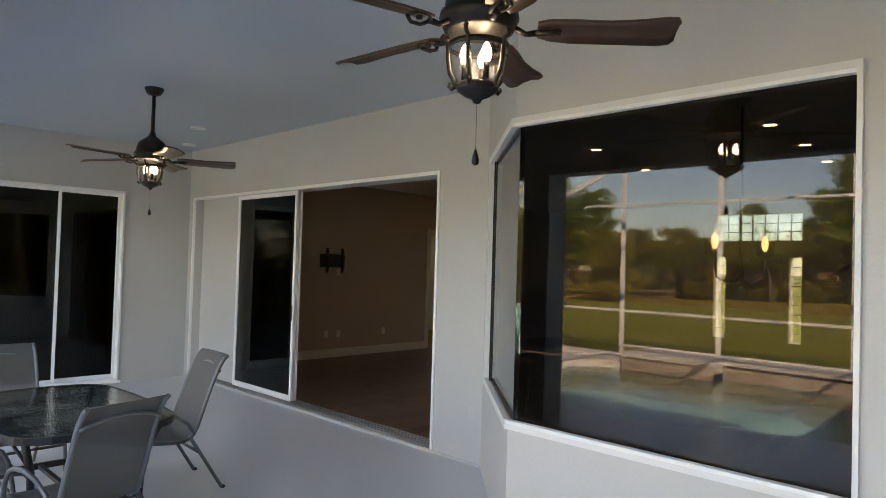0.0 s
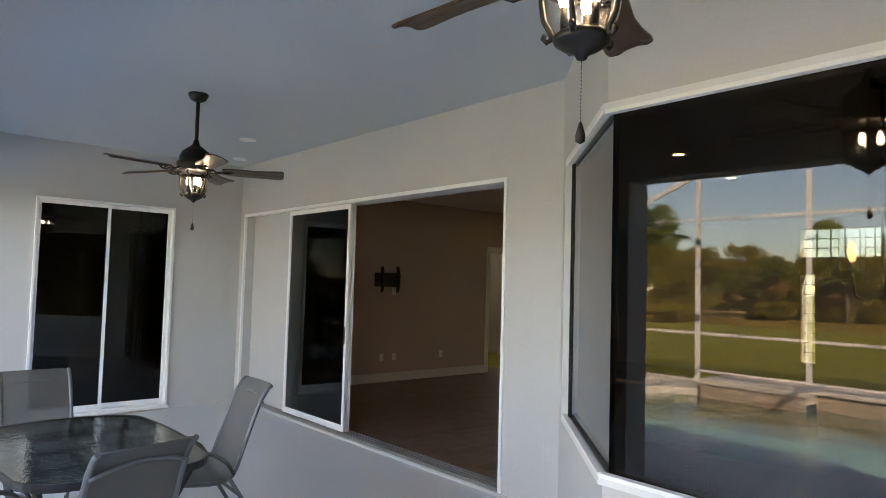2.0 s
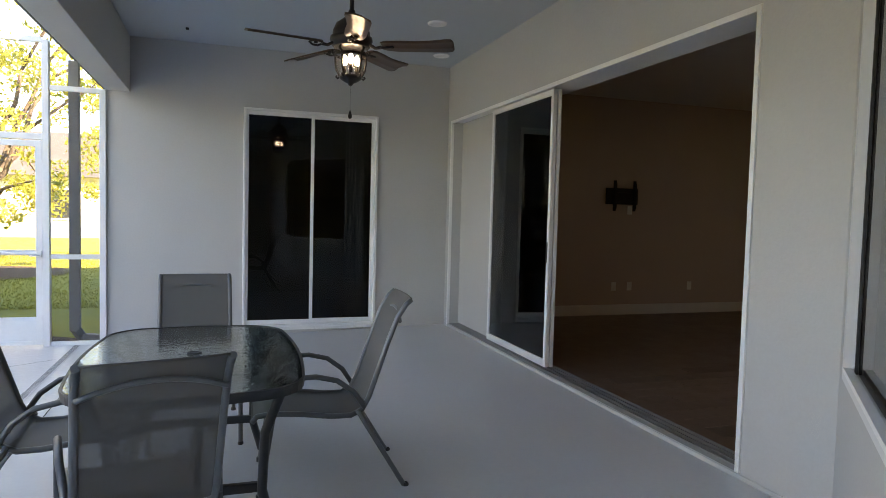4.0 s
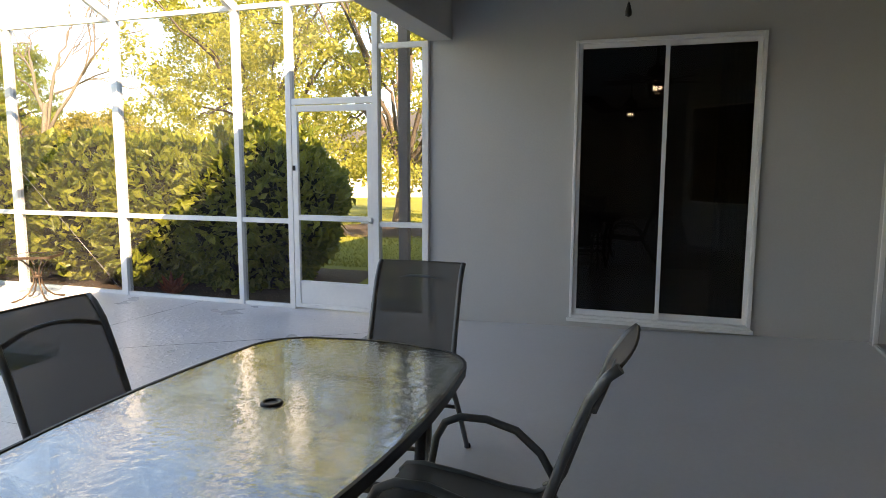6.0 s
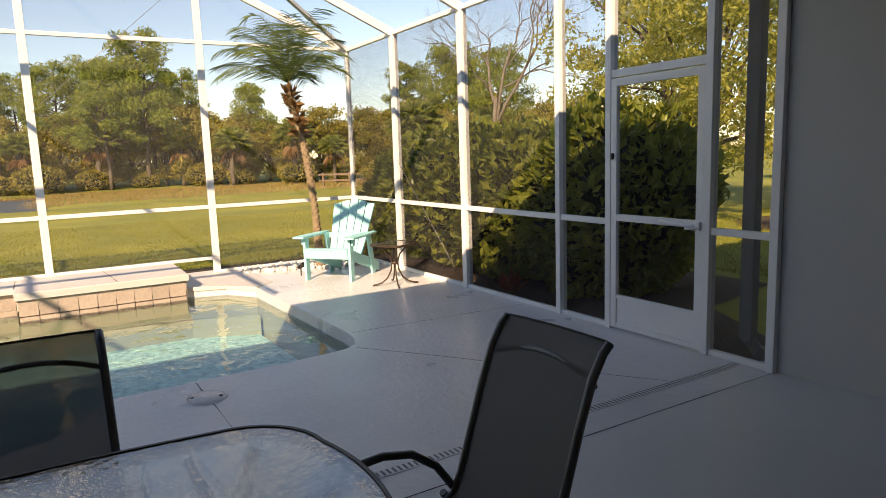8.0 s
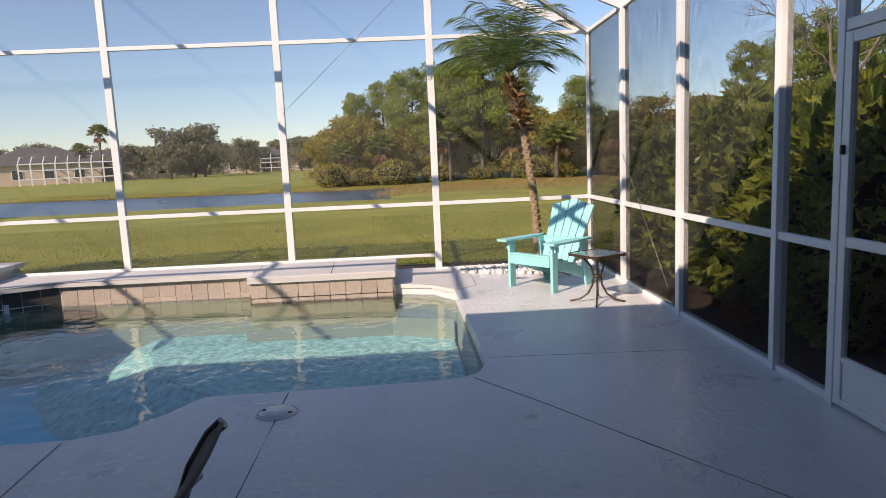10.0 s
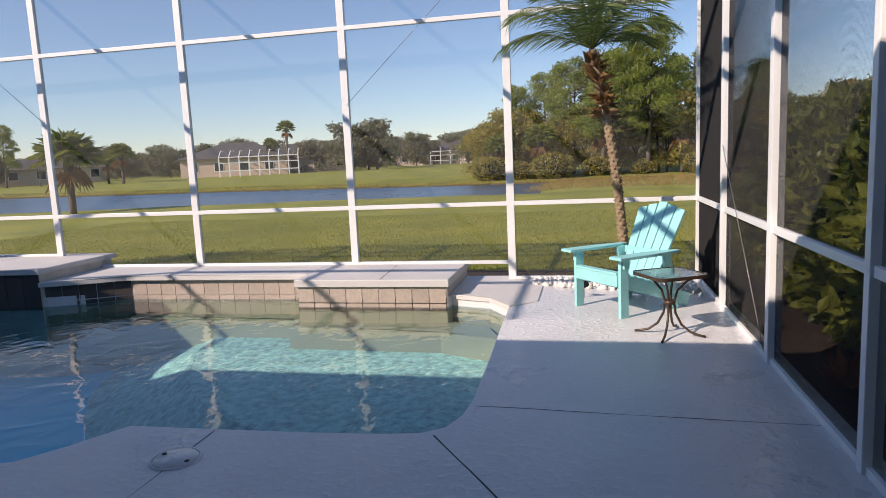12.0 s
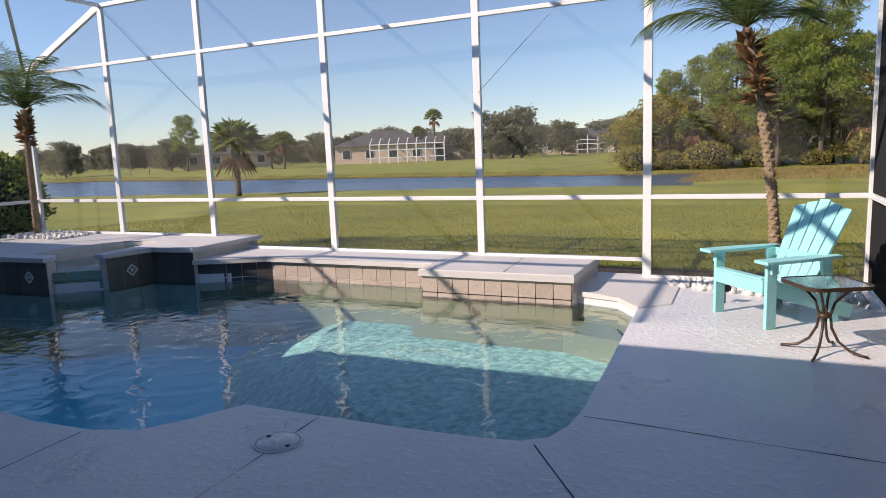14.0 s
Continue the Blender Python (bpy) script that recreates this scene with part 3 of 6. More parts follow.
slab("coping_spa_side", [(-4.60, 0.26), (-4.58, 0.43), (-5.21, 0.57), (-5.27, 1.235), (-6.66, 1.22), (-6.66, -0.055), (-5.79, -0.055), (-5.74, 0.08), (-5.64, 0.18), (-4.9, 0.26)], 0.36, 0.06, "pale concrete spa coping")
bm = bmesh.new()
rim = [(-4.42, -0.24), (-4.38, -0.63), (-4.7, -0.73), (-5.06, -0.73), (-5.4, -0.67), (-5.67, -0.51), (-5.79, -0.28), (-5.80, -0.05), (-5.75, 0.07), (-5.65, 0.17), (-4.9, 0.25)]
for a, b in zip(rim, rim[1:]):
    bm.faces.new([bm.verts.new(p) for p in ((*a, -0.5), (*b, -0.5), (*b, 0.30), (*a, 0.30))])
structure(part("spa_side", bm, GROUT), "tiled inner side of the spa", "pool")
spill = grout_wall("spillway", [(-4.30, -0.2), (-4.66, 0.30), (-4.9, 0.22), (-4.55, -0.28)], -0.6, 0.15, "tiled spillway between spa and pool")
SPILL = pieces_mat("green_glass_tile", (0.14, 0.24, 0.21), (0.26, 0.36, 0.31), 0.2, fine=20)
for me_c in range(3):
    for me_r in range(2):
        bm = bmesh.new()
        add_box(bm, -0.095, 0.095, -0.006, 0.006, -0.055, 0.055, bevel=0.002)
        o = part("tile", bm, SPILL, spill)
        p = Vector((-4.30, -0.2, 0)).lerp(Vector((-4.66, 0.30, 0)), (me_c + 0.5) / 3)
        o.matrix_world = pose(p.x + 0.010, p.y + 0.007, 0.085 - 0.12 * me_r, 0, 0, math.degrees(math.atan2(0.50, -0.36)))
for cx, cy, rz in ((-4.20, -0.45, 94), (-4.95, 0.465, 168)):
    bm = bmesh.new()
    for k in range(4):
        a, b = [Vector((0.07 * math.cos(math.pi / 2 * (k + i)), 0, 0.07 * math.sin(math.pi / 2 * (k + i)))) for i in (0, 1)]
        add_bar(bm, a, b, 0.012, 0.02)
    add_bar(bm, (0.0, 0, -0.02), (0, 0, 0.02), 0.04, 0.012)
    o = tagged(part("diamond_tile", bm, COPING), "pale diamond inlay tile on the spa wall", "tile")
    o.matrix_world = pose(cx, cy, 0.10, 0, 0, rz)
    o.matrix_world = o.matrix_world @ pose(0, -0.022, 0)
bm = bmesh.new()
v = [bm.verts.new(p) for p in ((-4.45, -0.74, 0.19), (-4.45, 0.26, 0.19), (-5.82, 0.26, 0.19), (-5.82, -0.74, 0.19))]
bm.faces.new(v)
structure(part("water_spa", bm, POOL_WATER), "still clear water in the raised spa", "water").visible_shadow = False
bm = bmesh.new()
add_box(bm, -5.82, -4.5, -0.75, 0.26, -0.5, -0.45)
structure(part("spa_floor", bm, PLASTER), "pale plaster spa floor", "pool")

# pool interior: shelf along the back, sun shelf and steps
def pool_block(name, outline, z1, material, label):
    bm = bmesh.new()
    add_prism(bm, outline, -0.995, z1, bevel=0.03)
    return structure(part(name, bm, material), label, "pool step")


pool_block("pool_bench", [(-5.76, 2.15), (-5.56, 2.2), (-5.56, 4.42), (-5.16, 4.5), (-5.10, 6.2), (-4.78, 6.9), (-5.34, 6.66), (-5.48, 6.28), (-5.38, 6.2), (-5.38, 4.55), (-5.76, 4.5)], -0.28, PLASTER_SHELF, "pale plaster bench under the water")
pool_block("pool_shallow_floor", [(-5.77, 3.3), (-4.9, 3.45), (-4.3, 3.75), (-3.7, 4.25), (-3.2, 4.9), (-2.85, 5.7), (-2.7, 6.96), (-4.95, 6.9), (-5.37, 6.65), (-5.38, 4.54), (-5.77, 4.5)], -0.52, PLASTER_SUNLIT, "pale shallow end floor, sun ripples mottled into its plaster")

# floor sloping from the shallow end to the deep; its pale colour tapers the sunlit patch
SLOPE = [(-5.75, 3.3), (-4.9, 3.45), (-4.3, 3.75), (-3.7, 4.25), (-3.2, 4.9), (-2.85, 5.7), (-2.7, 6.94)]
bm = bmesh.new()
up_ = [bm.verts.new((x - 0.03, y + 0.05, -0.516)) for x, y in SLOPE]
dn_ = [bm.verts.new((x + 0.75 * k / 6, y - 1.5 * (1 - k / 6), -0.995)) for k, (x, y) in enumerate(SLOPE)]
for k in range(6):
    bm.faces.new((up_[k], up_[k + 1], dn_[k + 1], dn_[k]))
structure(part("pool_slope", bm, PLASTER_SUNLIT), "pale green slope to the deep end, sunlit tone in its plaster", "pool")

# deck joints, drain, skimmer cover
LINE = mat("joint_shadow", (0.05, 0.05, 0.05), 0.9, bump=0)
JOINTS = [((-2.39, 7.03), (-2.30, 8.86)), ((-1.96, 6.88), (-0.8, 7.66)), ((-0.8, 7.66), (0.0, 8.2)), ((-1.88, 5.63), (0.30, 5.66)), ((-1.25, 4.48), (0.30, 4.55)), ((-6.3, 5.42), (-5.38, 5.50)),
          ((0.315, -3.3), (0.315, 8.85))]
for i, (a, b) in enumerate(JOINTS):
    bm = bmesh.new()
    z = 0.202 if i == 5 else 0.001
    pts = [Vector((*a, z)).lerp(Vector((*b, z)), k / 14) for k in range(15)]
    d = (pts[-1] - pts[0]).normalized()
    nrm = Vector((-d.y, d.x, 0))
    ws = [0.0035 + 0.003 * noise.noise(p * 3.1) for p in pts]
    L_ = [bm.verts.new(p + nrm * w + nrm * 0.012 * noise.noise(p * 1.7)) for p, w in zip(pts, ws)]
    R_ = [bm.verts.new(p - nrm * w + nrm * 0.012 * noise.noise(p * 1.7)) for p, w in zip(pts, ws)]
    for k in range(14):
        bm.faces.new((L_[k], L_[k + 1], R_[k + 1], R_[k]))
    structure(part("deck_joint", bm, LINE), "dark joint line in the concrete", "joint")
drain = structure(boxes("deck_drain", DECK, None, [(0.02, 0.09, -3.3, 8.86, -0.02, 0.003)]), "narrow slotted drain channel across the deck", "drain")
bm = bmesh.new()
for k in range(300):
    y = 8.84 - k * 0.03
    add_box(bm, 0.03, 0.08, y - 0.006, y + 0.006, 0.0031, 0.0042)
slots = part("drain_slots", bm, mat("slot_shade", (0.2, 0.2, 0.2), 0.8, bump=0), drain)
tagged(slots, "narrow dark drain slots", kind="stuff")
cover = thing("skimmer_cover", "round off-white skimmer lid set in the deck", "cover", at=(-1.525, 5.625, 0))
bm = bmesh.new()
add_lathe(bm, [(0.0, 0.010), (0.108, 0.010), (0.112, 0.006), (0.112, 0.0)], 32)
part("lid", bm, DECK, cover)
bm = bmesh.new()
add_lathe(bm, [(0.117, 0.0), (0.117, 0.007), (0.128, 0.007), (0.131, 0.0)], 32)
part("ring", bm, DECK, cover)
for s in (-1, 1):
    bm = bmesh.new()
    add_lathe(bm, [(0.0, 0.0115), (0.014, 0.0115), (0.014, 0.009)], 10, (0.03 * s, 0.085 * s, 0))
    part("finger_hole", bm, LINE, cover, "dark finger hole")

# ---- house shell around the lanai ----
ROOF = mat("roof_shingle", (0.10, 0.095, 0.09), 0.9, bump=0.4)
bm = bmesh.new()
v = [bm.verts.new(p) for p in ((-0.15, -6, 3.06), (14, -6, 6.2), (14, 15, 6.2), (-0.15, 15, 3.06), (-0.15, -6, 3.30), (14, -6, 6.5), (14, 15, 6.5), (-0.15, 15, 3.30))]
for f in ((0, 1, 2, 3), (7, 6, 5, 4), (0, 4, 5, 1), (1, 5, 6, 2), (2, 6, 7, 3), (3, 7, 4, 0)):
    bm.faces.new([v[i] for i in f])
structure(part("roof", bm, ROOF), "dark shingled house roof over the lanai", "roof")
structure(boxes("wall_outer", STUCCO, None, [(0.32, 0.55, 9.14, 14.0, -0.3, 3.3), (0.32, 13.2, 14.0, 14.2, -0.3, 4), (BX, 13.2, -5.0, -4.8, -0.3, 4)]),
          "grey stucco outer house walls", "wall")
# house wing beside the pool's far end
structure(boxes("wall_wing", STUCCO, None, [(-1.8, 0.3, -1.75, -1.5, -0.2, 2.95), (-1.8, -1.55, -4.8, -1.75, -0.2, 2.95)]), "grey stucco wall of the house wing", "wall")
structure(boxes("roof_wing", ROOF, None, [(-2.2, 0.9, -6.0, -1.07, 2.97, 3.1)]), "dark shingled roof edge of the house wing", "roof")
# living room and kitchen
structure(boxes("floor_inside", WOOD_FLOOR, None, [(4.32, 13.0, -4.8, 9.6, 0.05, 0.11), (3.14, 4.32, -4.8, 2.3, 0.05, 0.11), (3.76, 4.32, 2.3, 2.9, 0.05, 0.11), (4.178, 4.32, 3.97, 8.7, 0.132, 0.14)]), "dark wood plank floor of the living room", "floor")
structure(boxes("ceiling_inside", CREAM, None, [(4.32, 13.0, -4.8, 9.6, 3.05, 3.1), (3.14, 4.32, -4.8, 2.3, 2.90, 2.95), (3.76, 4.32, 2.3, 2.9, 2.90, 2.95)]), "plain cream living room ceiling", "ceiling")
for nm, d in (("wall_tv", (4.32, 8.85, 9.15, 9.25, 0.1, 3.1)), ("wall_beside_hall", (9.9, 13.0, 9.15, 9.25, 0.1, 3.1)), ("wall_over_hall", (8.85, 9.9, 9.15, 9.25, 2.3, 3.1)), ("wall_hall", (9.0, 10.6, 11.5, 11.6, 0.1, 3.1))):
    structure(boxes(nm, BROWN_WALL, None, [d]), "tan painted living room wall", "wall")
SIDELIGHTS = [(3.68, 3.90, 0.48, 2.04), (5.02, 5.26, 0.48, 2.04), (3.68, 5.26, 2.35, 2.85)]


def front_wall(x0, x1, ya, yb, za, zb):
    """Boxes of the wall at the front door, left open at the sidelights and the transom."""
    out = [(x0, x1, ya, 3.68, za, zb), (x0, x1, 5.26, yb, za, zb), (x0, x1, 3.90, 5.02, za, 2.35)]
    out += [(x0, x1, 3.68, 5.26, 2.85, zb)]
    for a, b in ((3.68, 3.90), (5.02, 5.26)):
        out += [(x0, x1, a, b, za, 0.48), (x0, x1, a, b, 2.04, 2.35)]
    return out


structure(boxes("wall_inside", BROWN_WALL, None, front_wall(12.9, 13.0, -4.8, 9.6, 0.1, 3.1)), "tan painted far living room wall", "wall")
structure(boxes("wall_front", STUCCO, None, front_wall(13.0, 13.2, -5.0, 14.0, -0.3, 5.0)), "grey stucco front wall of the house", "wall")
for k, (a, b, c, d) in enumerate(SIDELIGHTS):
    sidelight = structure(new("window_%d" % (k + 1)), "narrow leaded window by the front door" if k < 2 else "wide leaded transom window over the front door", "window")
    boxes("pane", CLEAR, sidelight, [(13.05, 13.056, a, b, c, d)])
    n_bar = 9 if k < 2 else 3
    for q in range(1, n_bar):
        z_ = c + (d - c) * q / n_bar
        boxes("muntin", DARK, sidelight, [(13.04, 13.066, a, b, z_ - 0.008, z_ + 0.008)])
    if k == 2:
        for q in range(1, 7):
            y_ = a + (b - a) * q / 7
            boxes("muntin", DARK, sidelight, [(13.038, 13.068, y_ - 0.01, y_ + 0.01, c, d)])
structure(boxes("baseboard", CREAM, None, [(4.32, 8.85, 9.125, 9.15, 0.11, 0.25)], 0.004), "tall cream painted baseboard", "baseboard")
structure(boxes("room_behind_window", BROWN_WALL, None, [(0.56, 4.3, 12.5, 12.6, 0.0, 3.1), (4.2, 4.3, 9.14, 12.5, 0, 3.1), (0.56, 4.3, 9.14, 12.6, 0.02, 0.08), (0.56, 4.3, 9.14, 12.6, 3.05, 3.12)]),
          "dim tan bedroom behind the end window", "wall")
bm = bmesh.new()
for k in range(60):
    y0 = -4.6 + k * 0.18
    for j in range(6):
        x0 = 4.35 + j * 1.45 - (k * 0.53) % 1.4
        add_box(bm, max(4.33, x0), min(12.9, x0 + 1.44), y0, y0 + 0.176, 0.11, 0.1125)
planks = part("planks", bm, WOOD_FLOOR)
structure(planks, "dark brown wood planks with tight seams", "floor")

# cased opening beside the tv wall
casing = structure(boxes("door_casing", CREAM, None, [(8.85, 8.93, 9.125, 9.27, 0.11, 2.3), (9.82, 9.9, 9.125, 9.27, 0.11, 2.3), (8.85, 9.9, 9.125, 9.27, 2.3, 2.4)], 0.004), "cream painted casing round the hall opening", "door casing")
# tv mount
tv = thing("tv_mount", "empty black steel television wall bracket", "tv mount", at=(6.61, 9.15, 1.735))
boxes("back_plate", DARK, tv, [(-0.24, 0.24, -0.05, 0.0, -0.11, 0.11), (-0.21, 0.21, -0.07, -0.05, -0.075, -0.05), (-0.21, 0.21, -0.07, -0.05, 0.05, 0.075)], 0.004)
for x in (-0.15, 0.16):
    boxes("bracket_arm", DARK, tv, [(x - 0.018, x + 0.018, -0.095, -0.07, -0.2, 0.21), (x - 0.012, x + 0.012, -0.12, -0.095, -0.17, 0.17)], 0.003)
PLATE = mat("ivory_plastic", (0.66, 0.63, 0.56), 0.35, bump=0)


def outlet(p, rz, mat_=None):
    o = thing("wall_outlet", "ivory plastic wall outlet plate", "outlet", "wall outlets", at=p, turn=rz)
    boxes("cover_plate", mat_ or PLATE, o, [(-0.036, 0.036, -0.007, 0.0, -0.058, 0.058)], 0.002)
    for z in (-0.02, 0.02):
        boxes("socket", mat_ or PLATE, o, [(-0.017, 0.017, -0.010, -0.007, z - 0.014, z + 0.014)], 0.003)
    return o


for x, z in ((6.55, 0.5), (6.8, 0.5), (7.8, 0.5), (6.76, 1.55)):
    outlet((x, 9.15, z), 0)
outlet((XW, 3.62, 0.52), 90)

# ---- end window ----
def window_unit(name, x0, x1, z0, z1, y, label):
    w = structure(new(name), label, "window")
    f = 0.028
    boxes("window_frame", WHITE, w, [(x0, x0 + f, y - 0.03, y + 0.12, z0, z1), (x1 - f, x1, y - 0.03, y + 0.12, z0, z1),
                                     (x0 + f, x1 - f, y - 0.03, y + 0.12, z1 - f, z1), (x0 + f, x1 - f, y - 0.03, y + 0.12, z0, z0 + f)], 0.004)
    xm = (x0 + x1) / 2
    for a, b, dy in ((x0 + f, xm + 0.02, 0.0), (xm - 0.015, x1 - f, 0.045)):
        sash = boxes("sash", WHITE, w, [(a, a + 0.03, y + dy, y + dy + 0.04, z0 + f, z1 - f), (b - 0.035, b, y + dy, y + dy + 0.04, z0 + f, z1 - f),
                                        (a + 0.03, b - 0.035, y + dy, y + dy + 0.04, z0 + f, z0 + f + 0.05), (a + 0.03, b - 0.035, y + dy, y + dy + 0.04, z1 - f - 0.04, z1 - f)], 0.003)
        boxes("pane", DARK_GLASS, sash, [(a + 0.03, b - 0.035, y + dy + 0.018, y + dy + 0.022, z0 + f + 0.05, z1 - f - 0.04)])
    boxes("window_sill", WHITE, w, [(x0 - 0.02, x1 + 0.02, y - 0.05, y + 0.0, z0 - 0.03, z0)], 0.005)


window_unit("window_end", WIN[0], WIN[1], WIN[2], WIN[3], YE, "white framed sliding window with dark tinted panes")
CURT = mat("grey_curtain", (0.12, 0.12, 0.13), 0.9, bump=0.1)
cur = thing("curtain", "dark grey curtain hanging behind the window", "curtain", at=(2.98, 9.3, 0.1))
bm = bmesh.new()
top = []
for i in range(25):
    x = -0.14 + i * 0.012
    yy = 0.03 * math.sin(i * 1.7)
    top.append((bm.verts.new((x, yy, 0.02)), bm.verts.new((x * 0.9, yy, 2.5))))
for (a, b), (c, d) in zip(top, top[1:]):
    bm.faces.new((a, c, d, b)).smooth = True
o = part("cloth", bm, CURT, cur)
sol = o.modifiers.new("thick", "SOLIDIFY")
sol.thickness = 0.004
boxes("rod", DARK, cur, [(-1.2, 0.2, -0.01, 0.01, 2.5, 2.52)])
for x_, in ((-1.19,), (0.19,)):
    boxes("bracket", DARK, cur, [(x_ - 0.01, x_ + 0.01, -0.16, -0.01, 2.49, 2.53)])

# ---- sliding doors ----
sl = structure(new("door_sliding"), "white framed pocket sliding glass door, mostly open", "door")
y0, y1, z0, z1 = SL
boxes("door_frame", WHITE, sl, [(XW - 0.012, XW + 0.06, y0, y0 + 0.03, z0 - 0.02, z1), (XW - 0.012, XW + 0.02, y0 + 0.03, y1, z1 - 0.035, z1), (XW + 0.02, XW + 0.28, y0 + 0.03, y1, z1 - 0.02, z1)], 0.003)
boxes("pocket_jamb", WHITE, sl, [(XW - 0.012, XW + 0.02, y1 - 0.03, y1, 0.1, z1)], 0.003)
boxes("pocket_panel", STUCCO, sl, [(XW + 0.13, XW + 0.16, 7.42, y1, 0.12, z1 - 0.02)])
boxes("pocket_side", STUCCO, sl, [(XW + 0.02, XW + 0.13, y1 - 0.03, y1 - 0.001, 0.12, z1 - 0.02)])
ALU = mat("track_aluminium", (0.26, 0.25, 0.24), 0.4, metal=0.6, var=0.15, scale=5, bump=0.1)
for x in (0.0, 0.05, 0.10, 0.145):
    boxes("track_rail", ALU, sl, [(XW + x, XW + x + 0.012, y0 + 0.03, 7.42, 0.135, 0.162)], 0.002)
boxes("track_base", ALU, sl, [(XW, XW + 0.165, y0 + 0.03, 8.7, 0.131, 0.14)])
for i, (xx, a, b) in enumerate(((0.03, 6.30, 7.60), (0.075, 6.305, 7.40))):
    pan = boxes("door_panel", WHITE, sl, [(XW + xx, XW + xx + 0.035, a, a + 0.042, 0.163, z1 - 0.036), (XW + xx, XW + xx + 0.035, b - 0.042, b, 0.163, z1 - 0.036),
                                           (XW + xx, XW + xx + 0.035, a + 0.042, b - 0.042, 0.163, 0.225), (XW + xx, XW + xx + 0.035, a + 0.042, b - 0.042, z1 - 0.085, z1 - 0.036)], 0.003)
    boxes("pane", DARK_GLASS, pan, [(XW + xx + 0.015, XW + xx + 0.02, a + 0.042, b - 0.042, 0.225, z1 - 0.085)])
    if i == 0:
        boxes("latch", DARK, pan, [(XW + xx - 0.004, XW + xx, a + 0.02, a + 0.045, 1.05, 1.22)], 0.002, "dark door latch")
structure(boxes("door_curb", STUCCO, None, [(XW - 0.012, XW, 3.51, 8.87, -0.1, 0.128)], 0.006), "painted grey curb under the sliding door", "curb")

# ---- bay window ----
bay = structure(new("window_bay"), "large mitred bay window in a pale moulded frame", "window")
FRAME = mat("pale_moulding", (0.66, 0.67, 0.66), 0.5, var=0.03, bump=0.05)


def along(p, q, w_in, z0, z1, proud, deep):
    """A moulding strip on the wall face from plan point p to q."""
    p, q = Vector((*p, 0)), Vector((*q, 0))
    d = (q - p).normalized()
    nn = Vector((d.y, -d.x, 0))
    return [(p - nn * proud), (q - nn * proud), (q + nn * deep), (p + nn * deep)]


def strip(bm, p, q, z0, z1, proud=0.02, deep=0.10):
    add_prism(bm, [(a.x, a.y) for a in along(p, q, 0, z0, z1, proud, deep)], z0, z1)


A_, B_, C_ = (cu.x, cu.y), (BX, BY), (BX, WY0)
for z0, z1 in ((WZ0 - 0.0, WZ0 + 0.03), (WZ1 - 0.03, WZ1)):
    bm = bmesh.new()
    dn = -DN * 0.02
    pts = [(cu.x + dn.x, cu.y + dn.y), (BX - 0.02, BY + 0.01), (BX - 0.02, WY0), (BX + 0.12, WY0), (BX + 0.12, BY - 0.05), (cu.x + DN.x * 0.12, cu.y + DN.y * 0.12)]
    add_prism(bm, pts, z0, z1)
    part("window_frame", bm, FRAME, bay)
bm = bmesh.new()
add_box(bm, BX - 0.02, BX + 0.12, WY0, WY0 + 0.02, WZ0 + 0.03, WZ1 - 0.03)
part("window_frame", bm, FRAME, bay)
bm = bmesh.new()
c2 = cu - DIAG * 0.03
pts = [cu - DN * 0.02, c2 - DN * 0.02, c2 + DN * 0.12, cu + DN * 0.12]
add_prism(bm, [(q.x, q.y) for q in pts], WZ0 + 0.03, WZ1 - 0.03)
part("window_frame", bm, FRAME, bay)
for nm, mt, th, ins in (("pane", GLASS, 0.006, 0.05),):
    bm = bmesh.new()
    add_box(bm, BX + 0.03, BX + 0.036, WY0 + 0.02, BY - 0.013, WZ0 + 0.03, WZ1 - 0.03)
    part(nm, bm, mt, bay)
    bm = bmesh.new()
    a, b = Vector((BX + 0.03, BY - 0.012, 0)), c2 + DN * 0.03
    add_prism(bm, [(q.x, q.y) for q in (a, b, b + DN * 0.006, a + DN * 0.006)], WZ0 + 0.03, WZ1 - 0.03)
    part(nm, bm, mt, bay)
for z0, z1 in ((WZ0 + 0.03, WZ0 + 0.05), (WZ1 - 0.05, WZ1 - 0.03)):
    bm = bmesh.new()
    add_box(bm, BX - 0.024, BX + 0.017, WY0 + 0.02, BY, z0, z1, bevel=0.003)
    strip(bm, (BX - 0.004, BY), (c2.x, c2.y), z0, z1, 0.02, 0.01)
    part("bead", bm, WHITE, bay, "white inner bead")
GASKET = mat("black_gasket", (0.012, 0.012, 0.012), 0.6, bump=0)
bm = bmesh.new()
add_box(bm, BX + 0.018, BX + 0.029, WY0 + 0.02, BY - 0.013, WZ0 + 0.03, WZ0 + 0.045)
add_box(bm, BX + 0.018, BX + 0.029, WY0 + 0.02, BY - 0.02, WZ1 - 0.045, WZ1 - 0.03)
add_box(bm, BX + 0.040, BX + 0.0495, BY - 0.032, BY - 0.013, WZ0 + 0.045, WZ1 - 0.045)
part("gasket", bm, GASKET, bay, "black rubber gasket")
bm = bmesh.new()
b = c2 + DN * 0.018
add_prism(bm, [(q.x, q.y) for q in (b, b - DIAG * 0.02, b - DIAG * 0.02 + DN * 0.01, b + DN * 0.01)], WZ0 + 0.03, WZ1 - 0.03)
part("gasket", bm, GASKET, bay, "black rubber gasket")

